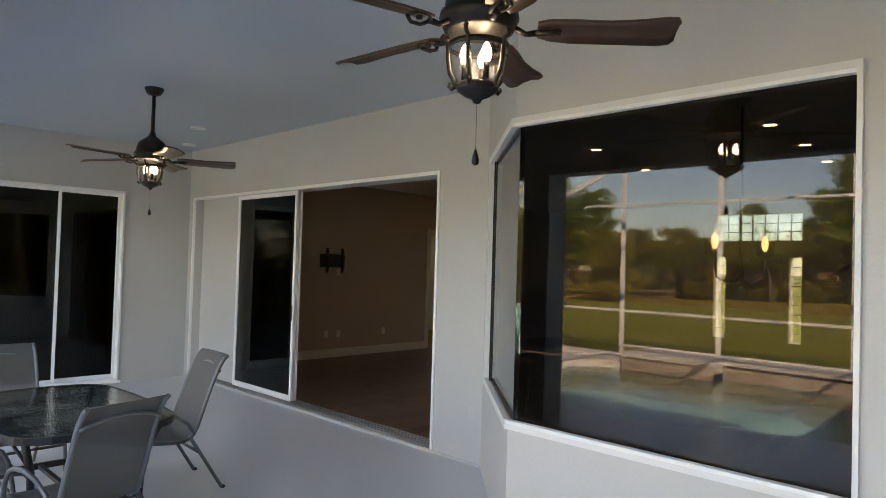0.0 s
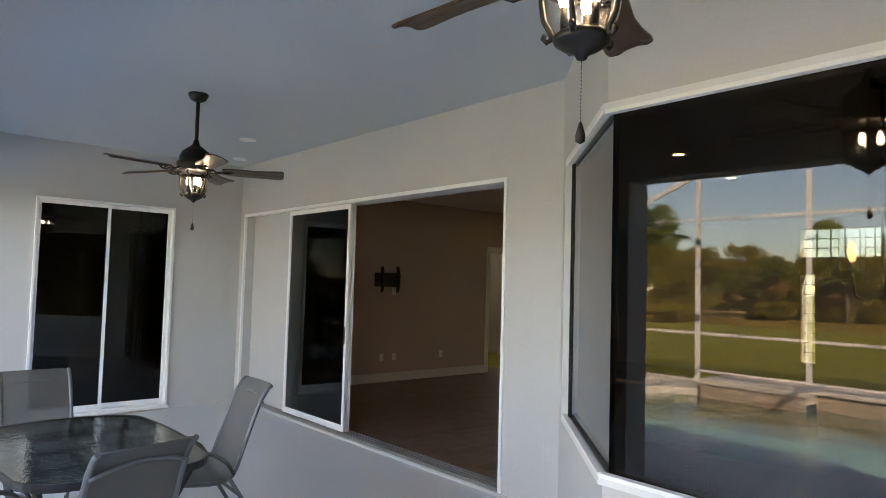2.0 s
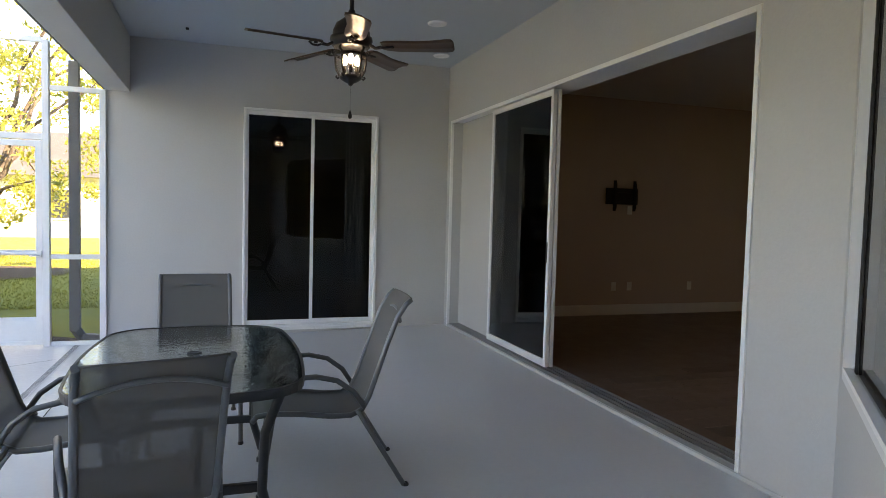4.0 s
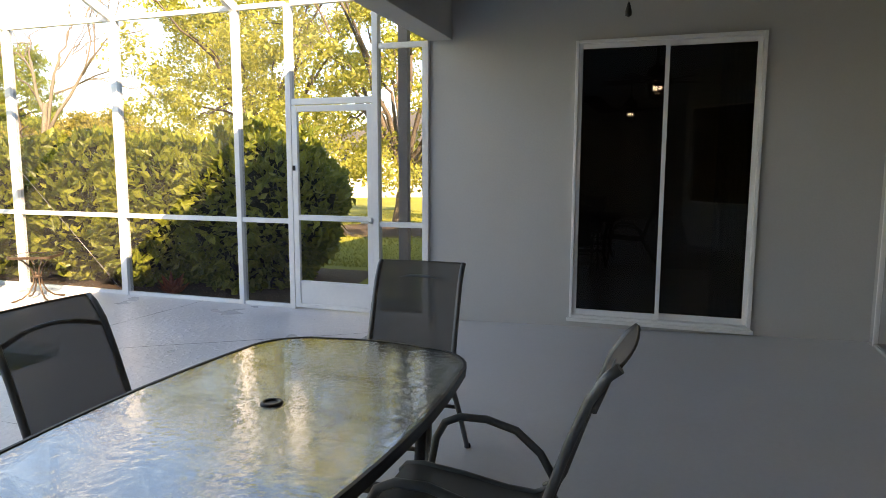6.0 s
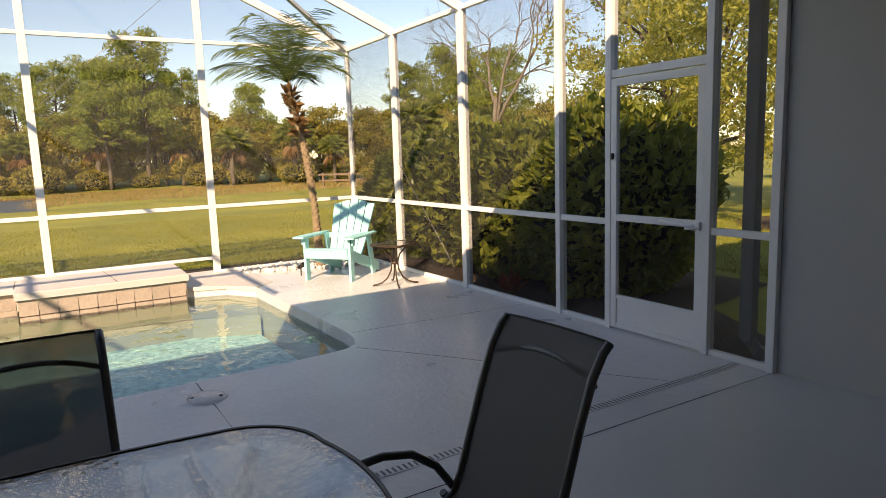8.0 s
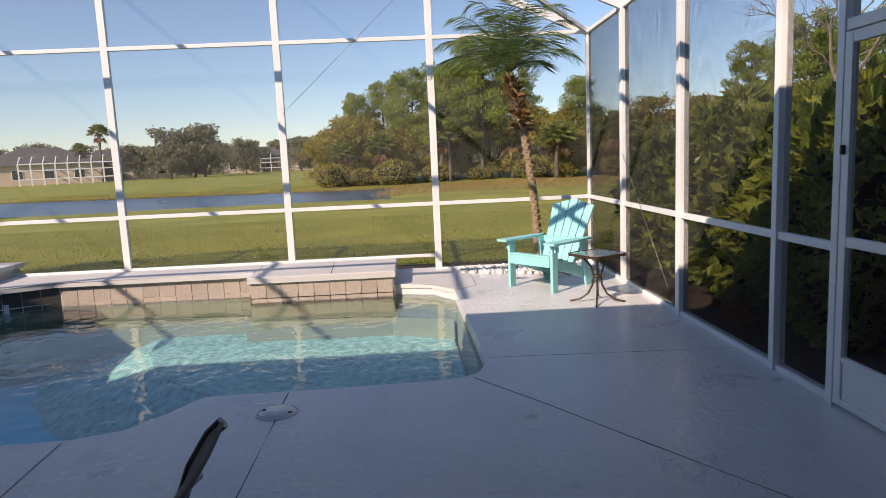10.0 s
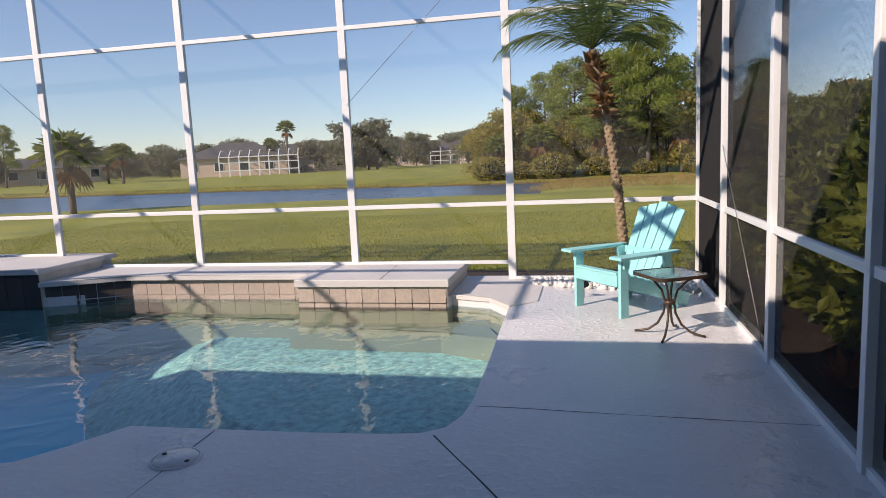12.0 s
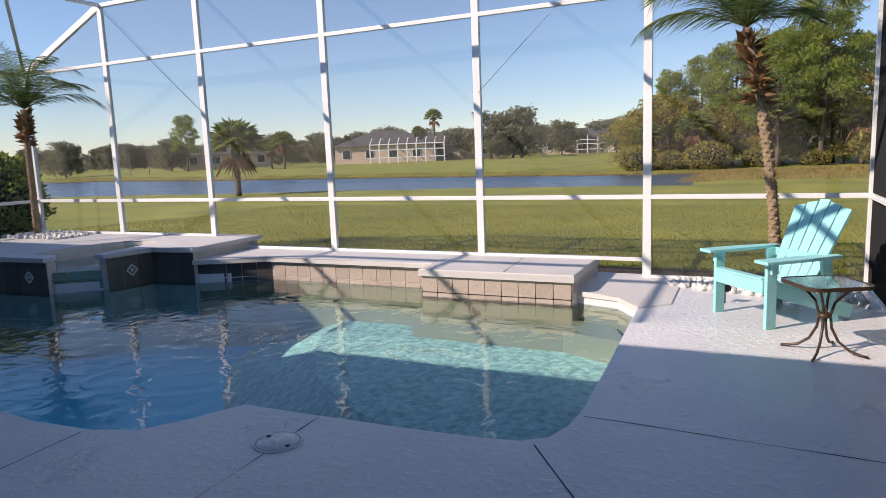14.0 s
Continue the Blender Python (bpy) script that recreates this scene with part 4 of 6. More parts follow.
# kitchen lights behind the bay glass; the last, unseen, is added to light the hall
CAN = glow("warm_can_light", (1.0, 0.66, 0.32), 14.0)
for x, y in ((6.35, 3.95), (6.16, 2.07), (7.3, 2.1), (8.5, 2.2), (8.0, 4.2), (9.8, 10.7)):
    c = thing("recessed_light", "small round lit recessed ceiling light", "ceiling light", "kitchen ceiling lights", at=(x, y, 3.05))
    bm = bmesh.new()
    add_lathe(bm, [(0.0, -0.004), (0.055, -0.004), (0.055, -0.002)], 16)
    part("lens", bm, CAN, c, "warm glowing lens")
    bm = bmesh.new()
    add_lathe(bm, [(0.055, -0.004), (0.057, -0.008), (0.085, -0.005), (0.085, 0.0)], 16)
    part("trim_ring", bm, WHITE, c)
BULB = glow("warm_bulb", (1.0, 0.5, 0.25), 2.0)
JAR = pane_mat("clear_jar_glass", (0.95, 0.96, 0.95), 1.35)
ch = thing("chandelier", "dark metal chandelier with clear jar shades and lit bulbs", "chandelier", at=(4.37, 1.66, 0.03))
bm = bmesh.new()
add_tube(bm, [(0, 0, 2.82), (0, 0, 1.66)], 0.01)
add_lathe(bm, [(0.0, 2.82), (0.06, 2.82), (0.05, 2.78), (0.0, 2.77)], 16)
add_lathe(bm, [(0.0, 1.62), (0.025, 1.64), (0.03, 1.69), (0.012, 1.74)], 12)
part("stem", bm, DARK, ch)
for k in range(2):
    a = k * math.pi + 2.75
    bm = bmesh.new()
    cx_, cy_ = math.cos(a), math.sin(a)
    add_tube(bm, [(0.02 * cx_, 0.02 * cy_, 1.68), (0.1 * cx_, 0.1 * cy_, 1.62), (0.2 * cx_, 0.2 * cy_, 1.66), (0.22 * cx_, 0.22 * cy_, 1.78)], 0.008)
    arm = part("arm", bm, DARK, ch)
    bm = bmesh.new()
    add_lathe(bm, [(0.0, 1.79), (0.05, 1.79), (0.06, 1.82), (0.062, 1.98), (0.058, 2.0)], 14, (0.22 * cx_, 0.22 * cy_, 0))
    part("jar_shade", bm, JAR, arm, "clear glass jar shade")
    bm = bmesh.new()
    add_lathe(bm, [(0.0, 1.83), (0.014, 1.84), (0.022, 1.88), (0.016, 1.92), (0.0, 1.94)], 10, (0.22 * cx_, 0.22 * cy_, 0))
    part("bulb", bm, BULB, arm, "glowing warm bulb")

# ---- ceiling fans ----
BLADE = mat("walnut_blade", (0.075, 0.042, 0.026), 0.35, var=0.3, scale=9, fine=45, bump=0.1, depth=0.002)
SEEDED = pane_mat("seeded_lamp_glass", (0.86, 0.86, 0.85), 1.5, wave=0.5, wave_scale=55)
FIL = glow("lamp_bulb", (1.0, 0.86, 0.68), 6.5)


def ceiling_fan(x, y, first, label):
    """Bronze five-blade fan, its lamp in a strapped glass bowl; z is measured from the ceiling down."""
    fan = thing("ceiling_fan", label, "ceiling fan", "lanai ceiling fans", at=(x, y, ZC))
    bm = bmesh.new()
    add_lathe(bm, [(0.0, 0.0), (0.075, 0.0), (0.075, -0.015), (0.055, -0.05), (0.025, -0.065), (0.0, -0.065)], 24)
    part("canopy", bm, DARK, fan)
    bm = bmesh.new()
    add_tube(bm, [(0, 0, -0.05), (0, 0, -0.40)], 0.015, 12)
    part("downrod", bm, DARK, fan)
    bm = bmesh.new()
    add_lathe(bm, [(0.0, -0.36), (0.02, -0.365), (0.028, -0.40), (0.06, -0.425), (0.10, -0.455), (0.118, -0.50), (0.122, -0.535), (0.135, -0.54), (0.138, -0.56), (0.13, -0.575), (0.12, -0.60), (0.105, -0.605), (0.0, -0.605)], 32)
    part("motor_housing", bm, DARK, fan)
    # blades
    for k in range(5):
        a = radians(first + 72 * k)
        m = Matrix.Rotation(a, 4, "Z")
        bm = bmesh.new()
        prof = [(0.20, 0.042), (0.24, 0.058), (0.32, 0.066), (0.44, 0.064), (0.54, 0.070), (0.62, 0.078), (0.655, 0.074), (0.668, 0.05)]
        tilt = radians(-14)
        rows = []
        for r, h in prof:
            row = []
            for s in (-1, -0.4, 0.4, 1):
                yy = s * h + 0.018 * math.sin((r - 0.2) * 6)
                row.append((r, yy * math.cos(tilt), -0.592 + yy * math.sin(tilt) + 0.01 * (1 - s * s)))
            rows.append(row)
        for dz, flip in ((0.004, False), (-0.004, True)):
            g = [[bm.verts.new(Vector((p[0], p[1], p[2] + dz))) for p in row] for row in rows]
            for i in range(len(g) - 1):
                for j in range(3):
                    q = (g[i][j], g[i + 1][j], g[i + 1][j + 1], g[i][j + 1])
                    bm.faces.new(q[::-1] if flip else q).smooth = True
            if not flip:
                upg = g
            else:
                ring = lambda gg: [gg[i][0] for i in range(len(gg))] + [gg[-1][1], gg[-1][2]] + [gg[i][3] for i in range(len(gg) - 1, -1, -1)] + [gg[0][2], gg[0][1]]
                ra, rb = ring(upg), ring(g)
                for i in range(len(ra)):
                    bm.faces.new((ra[i], ra[(i + 1) % len(ra)], rb[(i + 1) % len(ra)], rb[i]))
        bmesh.ops.transform(bm, matrix=m, verts=bm.verts)
        bl = part("blade", bm, BLADE, fan, "dark walnut fan blade")
        bm = bmesh.new()
        add_tube(bm, [(0.12, 0, -0.585), (0.16, 0, -0.608), (0.20, 0, -0.603)], [0.011, 0.010, 0.012], 8)
        for s in (-1, 1):
            add_tube(bm, [(0.19, 0, -0.603), (0.215, 0.028 * s, -0.605 + 0.008 * s), (0.25, 0.03 * s, -0.603 + 0.008 * s), (0.275, 0.008 * s, -0.601)], 0.007, 8)
        add_lathe(bm, [(0.0, -0.609), (0.012, -0.607), (0.012, -0.597)], 8, (0.235, 0, 0))
        bmesh.ops.transform(bm, matrix=m, verts=bm.verts)
        part("blade_iron", bm, DARK, bl, "dark bronze blade bracket")
    # lamp bowl
    bm = bmesh.new()
    add_lathe(bm, [(0.110, -0.605), (0.102, -0.63), (0.098, -0.66), (0.097, -0.70), (0.09, -0.74), (0.072, -0.775), (0.05, -0.795)], 28)
    lamp = part("lamp_glass", bm, SEEDED, fan, "clear seeded glass lamp bowl")
    bm = bmesh.new()
    add_lathe(bm, [(0.062, -0.780), (0.075, -0.792), (0.07, -0.805), (0.045, -0.822), (0.018, -0.834), (0.012, -0.846), (0.0, -0.85)], 24)
    part("finial", bm, DARK, fan)
    bm = bmesh.new()
    add_lathe(bm, [(0.100, -0.648), (0.106, -0.645), (0.106, -0.660), (0.100, -0.663)], 28)
    part("strap_ring", bm, DARK, fan)
    for k in range(5):
        a = radians(first + 36 + 72 * k)
        c_, s_ = math.cos(a), math.sin(a)
        bm = bmesh.new()
        prof = [(0.118, -0.612), (0.128, -0.622), (0.122, -0.636), (0.108, -0.640), (0.104, -0.66), (0.103, -0.70), (0.096, -0.745), (0.078, -0.778), (0.075, -0.792), (0.088, -0.80), (0.097, -0.79), (0.092, -0.78)]
        add_tube(bm, [(r * c_, r * s_, z) for r, z in prof], 0.0075, 8)
        part("strap", bm, DARK, fan)
    for k in range(3):
        a = radians(120 * k + 20)
        bm = bmesh.new()
        cx_, cy_ = 0.045 * math.cos(a), 0.045 * math.sin(a)
        add_lathe(bm, [(0.0, -0.715), (0.012, -0.71), (0.018, -0.69), (0.016, -0.67), (0.008, -0.652), (0.0, -0.645)], 10, (cx_, cy_, 0))
        part("bulb", bm, FIL, lamp, "lit candle bulb")
        bm = bmesh.new()
        add_tube(bm, [(cx_, cy_, -0.77), (cx_, cy_, -0.715)], 0.011, 8)
        part("bulb_holder", bm, DARK, lamp)
    bm = bmesh.new()
    for i in range(16):
        add_lathe(bm, [(0.0, -0.848 - i * 0.0095), (0.0015, -0.853 - i * 0.0095), (0.0, -0.857 - i * 0.0095)], 6)
    part("pull_chain", bm, DARK, fan)
    bm = bmesh.new()
    add_lathe(bm, [(0.0, -1.0), (0.005, -1.01), (0.013, -1.04), (0.012, -1.055), (0.0, -1.062)], 12)
    part("chain_weight", bm, DARK, fan)
    fan.scale = (1.045, 1.045, 1.045)
    return fan


ceiling_fan(1.73, 1.625, 238, "dark bronze ceiling fan with lit lamp near the bay window")
ceiling_fan(2.27, 5.865, 262, "dark bronze ceiling fan with lit lamp above the table end")
for x, y in ((3.72, 8.35), (0.95, 7.2), (3.3, 7.2), (0.85, 3.2)):
    c = thing("ceiling_downlight", "flush white round ceiling fixture, unlit", "ceiling light", "lanai ceiling fixtures", at=(x, y, ZC))
    bm = bmesh.new()
    add_lathe(bm, [(0.0, -0.010), (0.05, -0.012), (0.055, -0.016), (0.085, -0.012), (0.09, 0.0)], 24)
    part("trim_ring", bm, WHITE, c)
hook = tagged(boxes("ceiling_hook", DARK, None, [(1.1, 1.13, 8.3, 8.33, ZC - 0.02, ZC)], 0.004), "small dark ceiling hook", "hook")

# ---- patio table ----
RIM = mat("charcoal_metal", (0.03, 0.032, 0.034), 0.4, metal=0.3, var=0.15, bump=0.05)
TGLASS = pane_mat("rippled_table_glass", (0.86, 0.93, 0.91), 3.0, wave=0.14, wave_scale=36, rough=0.03)
tn, tl = TGLASS.node_tree.nodes, TGLASS.node_tree.links
frost = tn.new("ShaderNodeBsdfRefraction")
frost.inputs["Color"].default_value, frost.inputs["Roughness"].default_value, frost.inputs["IOR"].default_value = (0.88, 0.95, 0.93, 1), 0.22, 1.25
half = tn.new("ShaderNodeMixShader")
half.inputs[0].default_value = 0.55
tmix = [k for k in tn if k.type == "MIX_SHADER" and k is not half and k.inputs[0].is_linked][0]
tl.new(tmix.inputs[1].links[0].from_socket, half.inputs[1])
tl.new(frost.outputs[0], half.inputs[2])
tl.new(half.outputs[0], tmix.inputs[1])
tl.new([k for k in tn if k.type == "BUMP"][0].outputs[0], frost.inputs["Normal"])
ZTAB = 0.742
fz = floor_z(1.31)
table = thing("patio_table", "charcoal framed patio table with rippled glass top", "table", at=(1.33, 4.69, 0))
HX, HY = 0.46, 0.75


def table_outline(inset=0.0, n=9):
    pts = []
    r = 0.24
    for cx_, cy_, a0 in ((HX - r, HY - r, 0), (-HX + r, HY - r, 90), (-HX + r, -HY + r, 180), (HX - r, -HY + r, 270)):
        for i in range(n):
            a = radians(a0 + 90 * i / (n - 1))
            x, y = cx_ + (r - inset) * math.cos(a), cy_ + (r - inset) * math.sin(a)
            pts.append((x, y))
    out = []
    for i, (x, y) in enumerate(pts):
        out.append((x, y))
        nx, ny = pts[(i + 1) % len(pts)]
        L = math.hypot(nx - x, ny - y)
        if L > 0.3:
            for k in range(1, 8):
                t = k / 8
                b_ = 0.03 * 4 * t * (1 - t)
                px_, py_ = x + (nx - x) * t, y + (ny - y) * t
                d = Vector((ny - y, -(nx - x))).normalized()
                out.append((px_ + d.x * b_, py_ + d.y * b_))
    return out


bm = bmesh.new()
add_prism(bm, table_outline(0.012), ZTAB - 0.006, ZTAB)
part("glass_top", bm, TGLASS, table, "rippled greenish glass top").visible_shadow = False
bm = bmesh.new()
o1, o2 = table_outline(0.0), table_outline(0.03)
n_ = len(o1)
rings = []
for o, z in ((o2, ZTAB - 0.008), (o1, ZTAB - 0.008), (o1, ZTAB + 0.003), (table_outline(0.011), ZTAB + 0.003), (table_outline(0.011), ZTAB - 0.0065)):
    rings.append([bm.verts.new((x, y, z)) for x, y in o])
rings.insert(1, [bm.verts.new((x, y, ZTAB - 0.038)) for x, y in table_outline(0.004)])
rings.insert(1, [bm.verts.new((x, y, ZTAB - 0.038)) for x, y in table_outline(0.028)])
for a, b in zip(rings, rings[1:]):
    for i in range(n_):
        bm.faces.new((a[i], a[(i + 1) % n_], b[(i + 1) % n_], b[i]))
part("rim", bm, RIM, table)
bm = bmesh.new()
add_lathe(bm, [(0.02, ZTAB), (0.02, ZTAB + 0.008), (0.032, ZTAB + 0.008), (0.036, ZTAB + 0.001)], 24)
add_lathe(bm, [(0.0, ZTAB + 0.004), (0.02, ZTAB + 0.004)], 24)
part("umbrella_hole_cap", bm, RIM, table, "black umbrella hole cap")
for sx in (-1, 1):
    for sy in (-1, 1):
        bm = bmesh.new()
        add_tube(bm, [(0.36 * sx, 0.60 * sy, ZTAB - 0.036), (0.30 * sx, 0.50 * sy, 0.50), (0.29 * sx, 0.49 * sy, 0.25), (0.35 * sx, 0.60 * sy, fz)], 0.021, 10)
        part("leg", bm, RIM, table)
        bm = bmesh.new()
        add_tube(bm, [(0.30 * sx, 0.50 * sy, 0.52), (0.40 * sx, 0.42 * sy, ZTAB - 0.04)], 0.010, 8)
        part("brace", bm, RIM, table)
for sy in (-1, 1):
    boxes("stretcher", RIM, table, [(-0.29, 0.29, 0.475 * sy - 0.015, 0.475 * sy + 0.015, 0.24, 0.28)], 0.004)
    boxes("cross_bar", RIM, table, [(-0.40, 0.40, 0.42 * sy - 0.012, 0.42 * sy + 0.012, ZTAB - 0.05, ZTAB - 0.03)], 0.004)
boxes("stretcher", RIM, table, [(-0.015, 0.015, -0.46, 0.46, 0.245, 0.275)], 0.004)

# ---- sling chairs ----
SLING = see_through("sling_mesh_cloth", 0.12, (0.9, 0.9, 0.88), (0.095, 0.09, 0.083), 0.7)
CHFRAME = mat("grey_powdercoat", (0.14, 0.15, 0.155), 0.35, metal=0.4, var=0.1, bump=0.05)
SIDE = [(0.37, 0.395), (0.345, 0.425), (0.28, 0.435), (0.12, 0.425), (-0.04, 0.405), (-0.14, 0.405), (-0.20, 0.435), (-0.235, 0.50), (-0.285, 0.65), (-0.335, 0.80), (-0.385, 0.93), (-0.43, 1.00), (-0.46, 1.025)]


def sling_chair(label):
    c = thing("sling_chair", label, "chair", "chairs round the patio table")
    hw = 0.235
    for s in (-1, 1):
        bm = bmesh.new()
        add_tube(bm, [(hw * s, y, z) for y, z in SIDE], 0.0145, 10)
        part("side_rail", bm, CHFRAME, c)
        bm = bmesh.new()
        arm = [(0.33, 0.0), (0.30, 0.20), (0.27, 0.40), (0.245, 0.53), (0.21, 0.595), (0.15, 0.625), (0.05, 0.63), (-0.06, 0.605), (-0.15, 0.54), (-0.21, 0.45)]
        add_tube(bm, [((hw + 0.035) * s, y, z) for y, z in arm[:-2]] + [((hw + 0.025) * s, *arm[-2]), ((hw + 0.012) * s, *arm[-1])], 0.0145, 10)
        part("arm_and_front_leg", bm, CHFRAME, c)
        bm = bmesh.new()
        add_tube(bm, [((hw + 0.02) * s, -0.17, 0.44), ((hw + 0.03) * s, -0.28, 0.26), ((hw + 0.035) * s, -0.44, 0.0)], 0.0135, 10)
        part("rear_leg", bm, CHFRAME, c)
        for y in (0.33, -0.44):
            bm = bmesh.new()
            add_lathe(bm, [(0.0, 0.0), (0.018, 0.0), (0.018, 0.02), (0.014, 0.028)], 10, ((hw + 0.035) * s, y, 0))
            part("foot_cap", bm, RIM, c, "black rubber foot cap")
    bm = bmesh.new()
    add_tube(bm, [(-hw - 0.03, 0.29, 0.30), (hw + 0.03, 0.29, 0.30)], 0.011, 8)
    part("front_stretcher", bm, CHFRAME, c)
    bm = bmesh.new()
    add_tube(bm, [(-hw - 0.02, -0.26, 0.30), (hw + 0.02, -0.26, 0.30)], 0.011, 8)
    part("rear_stretcher", bm, CHFRAME, c)
    bm = bmesh.new()
    add_tube(bm, [(hw * s, -0.385 - 0.02 * (1 - s * s) - 0.012, 0.905 + 0.05 * (1 - s * s) ** 1.0) for s in [i / 8 - 1 for i in range(17)]], 0.010, 8)
    part("back_bar", bm, CHFRAME, c)
    bm = bmesh.new()
    cols = 9
    rows = []
    for i, (y, z) in enumerate(SIDE):
        rows.append([])
        for j in range(cols):
            u = j / (cols - 1) * 2 - 1
            sag = 0.018 * (1 - u * u)
            seat_w = max(0.0, min(1.0, (0.5 - z) / 0.1))
            rows[-1].append((u * (hw - 0.006), y - (1 - seat_w) * sag * 0.8, z - seat_w * sag + 0.006))
    for dz in (0.0, ):
        g = [[bm.verts.new(p) for p in r] for r in rows]
        for i in range(len(g) - 1):
            for j in range(cols - 1):
                bm.faces.new((g[i][j], g[i + 1][j], g[i + 1][j + 1], g[i][j + 1])).smooth = True
    sl_ = part("sling", bm, SLING, c, "taupe woven mesh sling")
    bm = bmesh.new()
    add_tube(bm, [(u * (hw - 0.01), -0.46 - 0.014 * (1 - u * u), 1.028) for u in [i / 4 - 1 for i in range(9)]], 0.005, 6)
    part("top_hem", bm, SLING, c)
    bm = bmesh.new()
    add_tube(bm, [(u * (hw - 0.01), 0.37, 0.392 - 0.01 * (1 - u * u)) for u in [i / 4 - 1 for i in range(9)]], 0.006, 6)
    part("front_hem", bm, SLING, c)
    return c


chA = sling_chair("grey framed taupe sling chair by the sliding door")
chA.matrix_world = pose(1.948, 4.80, floor_z(2.0), 0, 0, 87) @ Matrix.Scale(0.93, 4)
for (x, y, rz, lab) in ((1.30, 5.70, 182.5, "grey framed taupe sling chair by the end wall"),
                        (1.18, 3.90, 13, "grey framed sling chair pulled out at the table end"),
                        (0.76, 4.75, 271, "grey framed sling chair on the pool side of the table")):
    c = copy_thing(chA, pose(x, y, floor_z(x), 0, 0, rz))
    c["label"] = lab

# ---- adirondack chair ----
TEAL = mat("teal_painted_wood", (0.29, 0.64, 0.64), 0.5, var=0.08, scale=4, fine=40, bump=0.12, depth=0.003)
ad = thing("adirondack_chair", "turquoise painted slatted wooden adirondack chair", "chair")


def ad_bar(name, a, b, w, h):
    bm = bmesh.new()
    add_bar(bm, a, b, w, h, bevel=0.004)
    return part(name, bm, TEAL, ad)


for s in (-1, 1):
    ad_bar("front_leg", (0.31 * s, 0.30, 0.0), (0.31 * s, 0.30, 0.53), 0.035, 0.09)
    ad_bar("side_rail", (0.275 * s, 0.33, 0.34), (0.275 * s, -0.50, 0.06), 0.03, 0.12)
    ad_bar("rear_leg", (0.305 * s, -0.30, 0.0), (0.305 * s, -0.20, 0.53), 0.03, 0.09)
    bm = bmesh.new()
    add_prism(bm, [(0.345 * s - 0.075, 0.42), (0.345 * s + 0.075, 0.42), (0.345 * s + 0.075, 0.05), (0.345 * s + 0.03, -0.30), (0.345 * s - 0.03, -0.30), (0.345 * s - 0.075, 0.05)], 0.53, 0.555, bevel=0.005)
    part("armrest", bm, TEAL, ad)
    ad_bar("arm_bracket", (0.345 * s, 0.30, 0.44), (0.345 * s, 0.30, 0.53), 0.025, 0.06)
for k in range(6):
    y = 0.33 - k * 0.085
    z = 0.395 - k * 0.0285
    ad_bar("seat_slat", (-0.29, y, z), (0.29, y, z), 0.075, 0.02)
ad_bar("front_apron", (-0.295, 0.35, 0.335), (0.295, 0.35, 0.335), 0.022, 0.11)
back0, back1 = Vector((0, -0.12, 0.24)), Vector((0, -0.47, 0.96))
for k in range(5):
    s = (k - 2)
    bm = bmesh.new()
    w0, w1 = 0.088, 0.115
    top_ = 1.0 - 0.05 * abs(s) ** 1.5 / 2.2
    a = back0 + Vector((s * 0.092, 0, 0))
    b = back0.lerp(back1, top_) + Vector((s * 0.122, 0, 0))
    d = (b - a).normalized()
    nn = Vector((0, -d.z, d.y)).normalized()
    side_ = Vector((1, 0, 0))
    cut = 0.02 * (1 if s > 0 else -1 if s < 0 else 0)
    q = []
    for off in (0.0, 0.02):
        o = nn * off
        q.append([bm.verts.new(p + o) for p in (a - side_ * w0 / 2, a + side_ * w0 / 2, b + side_ * (w1 / 2 - 0.004) - d * max(0, cut), b - side_ * (w1 / 2 - 0.004) + d * min(0, cut))])
    bm.faces.new(q[0][::-1])
    bm.faces.new(q[1])
    for i in range(4):
        bm.faces.new((q[0][i], q[0][(i + 1) % 4], q[1][(i + 1) % 4], q[1][i]))
    part("back_slat", bm, TEAL, ad)
ad_bar("back_support", (-0.30, -0.262, 0.50), (0.30, -0.262, 0.50), 0.03, 0.07)
ad_bar("back_support", (-0.24, -0.43, 0.82), (0.24, -0.43, 0.82), 0.025, 0.05)
ad.matrix_world = pose(-4.985, 8.03, 0.0, 0, 0, 218.5)

# ---- side table ----
st = thing("side_table", "small bronze side table with rippled glass top", "side table", at=(-4.03, 8.31, 0), turn=27)
BRONZE = mat("brown_bronze", (0.07, 0.045, 0.03), 0.4, metal=0.4, var=0.2, bump=0.08)
sq = []
for cx_, cy_, a0 in ((0.15, 0.15, 0), (-0.15, 0.15, 90), (-0.15, -0.15, 180), (0.15, -0.15, 270)):
    for i in range(6):
        a = radians(a0 + 18 * i)
        sq.append((cx_ + 0.07 * math.cos(a), cy_ + 0.07 * math.sin(a)))
bm = bmesh.new()
add_prism(bm, [(x * 0.95, y * 0.95) for x, y in sq], 0.490, 0.497)
part("glass_top", bm, TGLASS, st, "rippled glass top")
bm = bmesh.new()
rings = [[bm.verts.new((x * k, y * k, z)) for x, y in sq] for k, z in ((0.94, 0.488), (0.94, 0.474), (1.0, 0.474), (1.0, 0.500), (0.955, 0.500), (0.955, 0.488))]
for a, b in zip(rings, rings[1:]):
    for i in range(len(sq)):
        bm.faces.new((a[i], a[(i + 1) % len(sq)], b[(i + 1) % len(sq)], b[i]))
part("rim", bm, BRONZE, st)
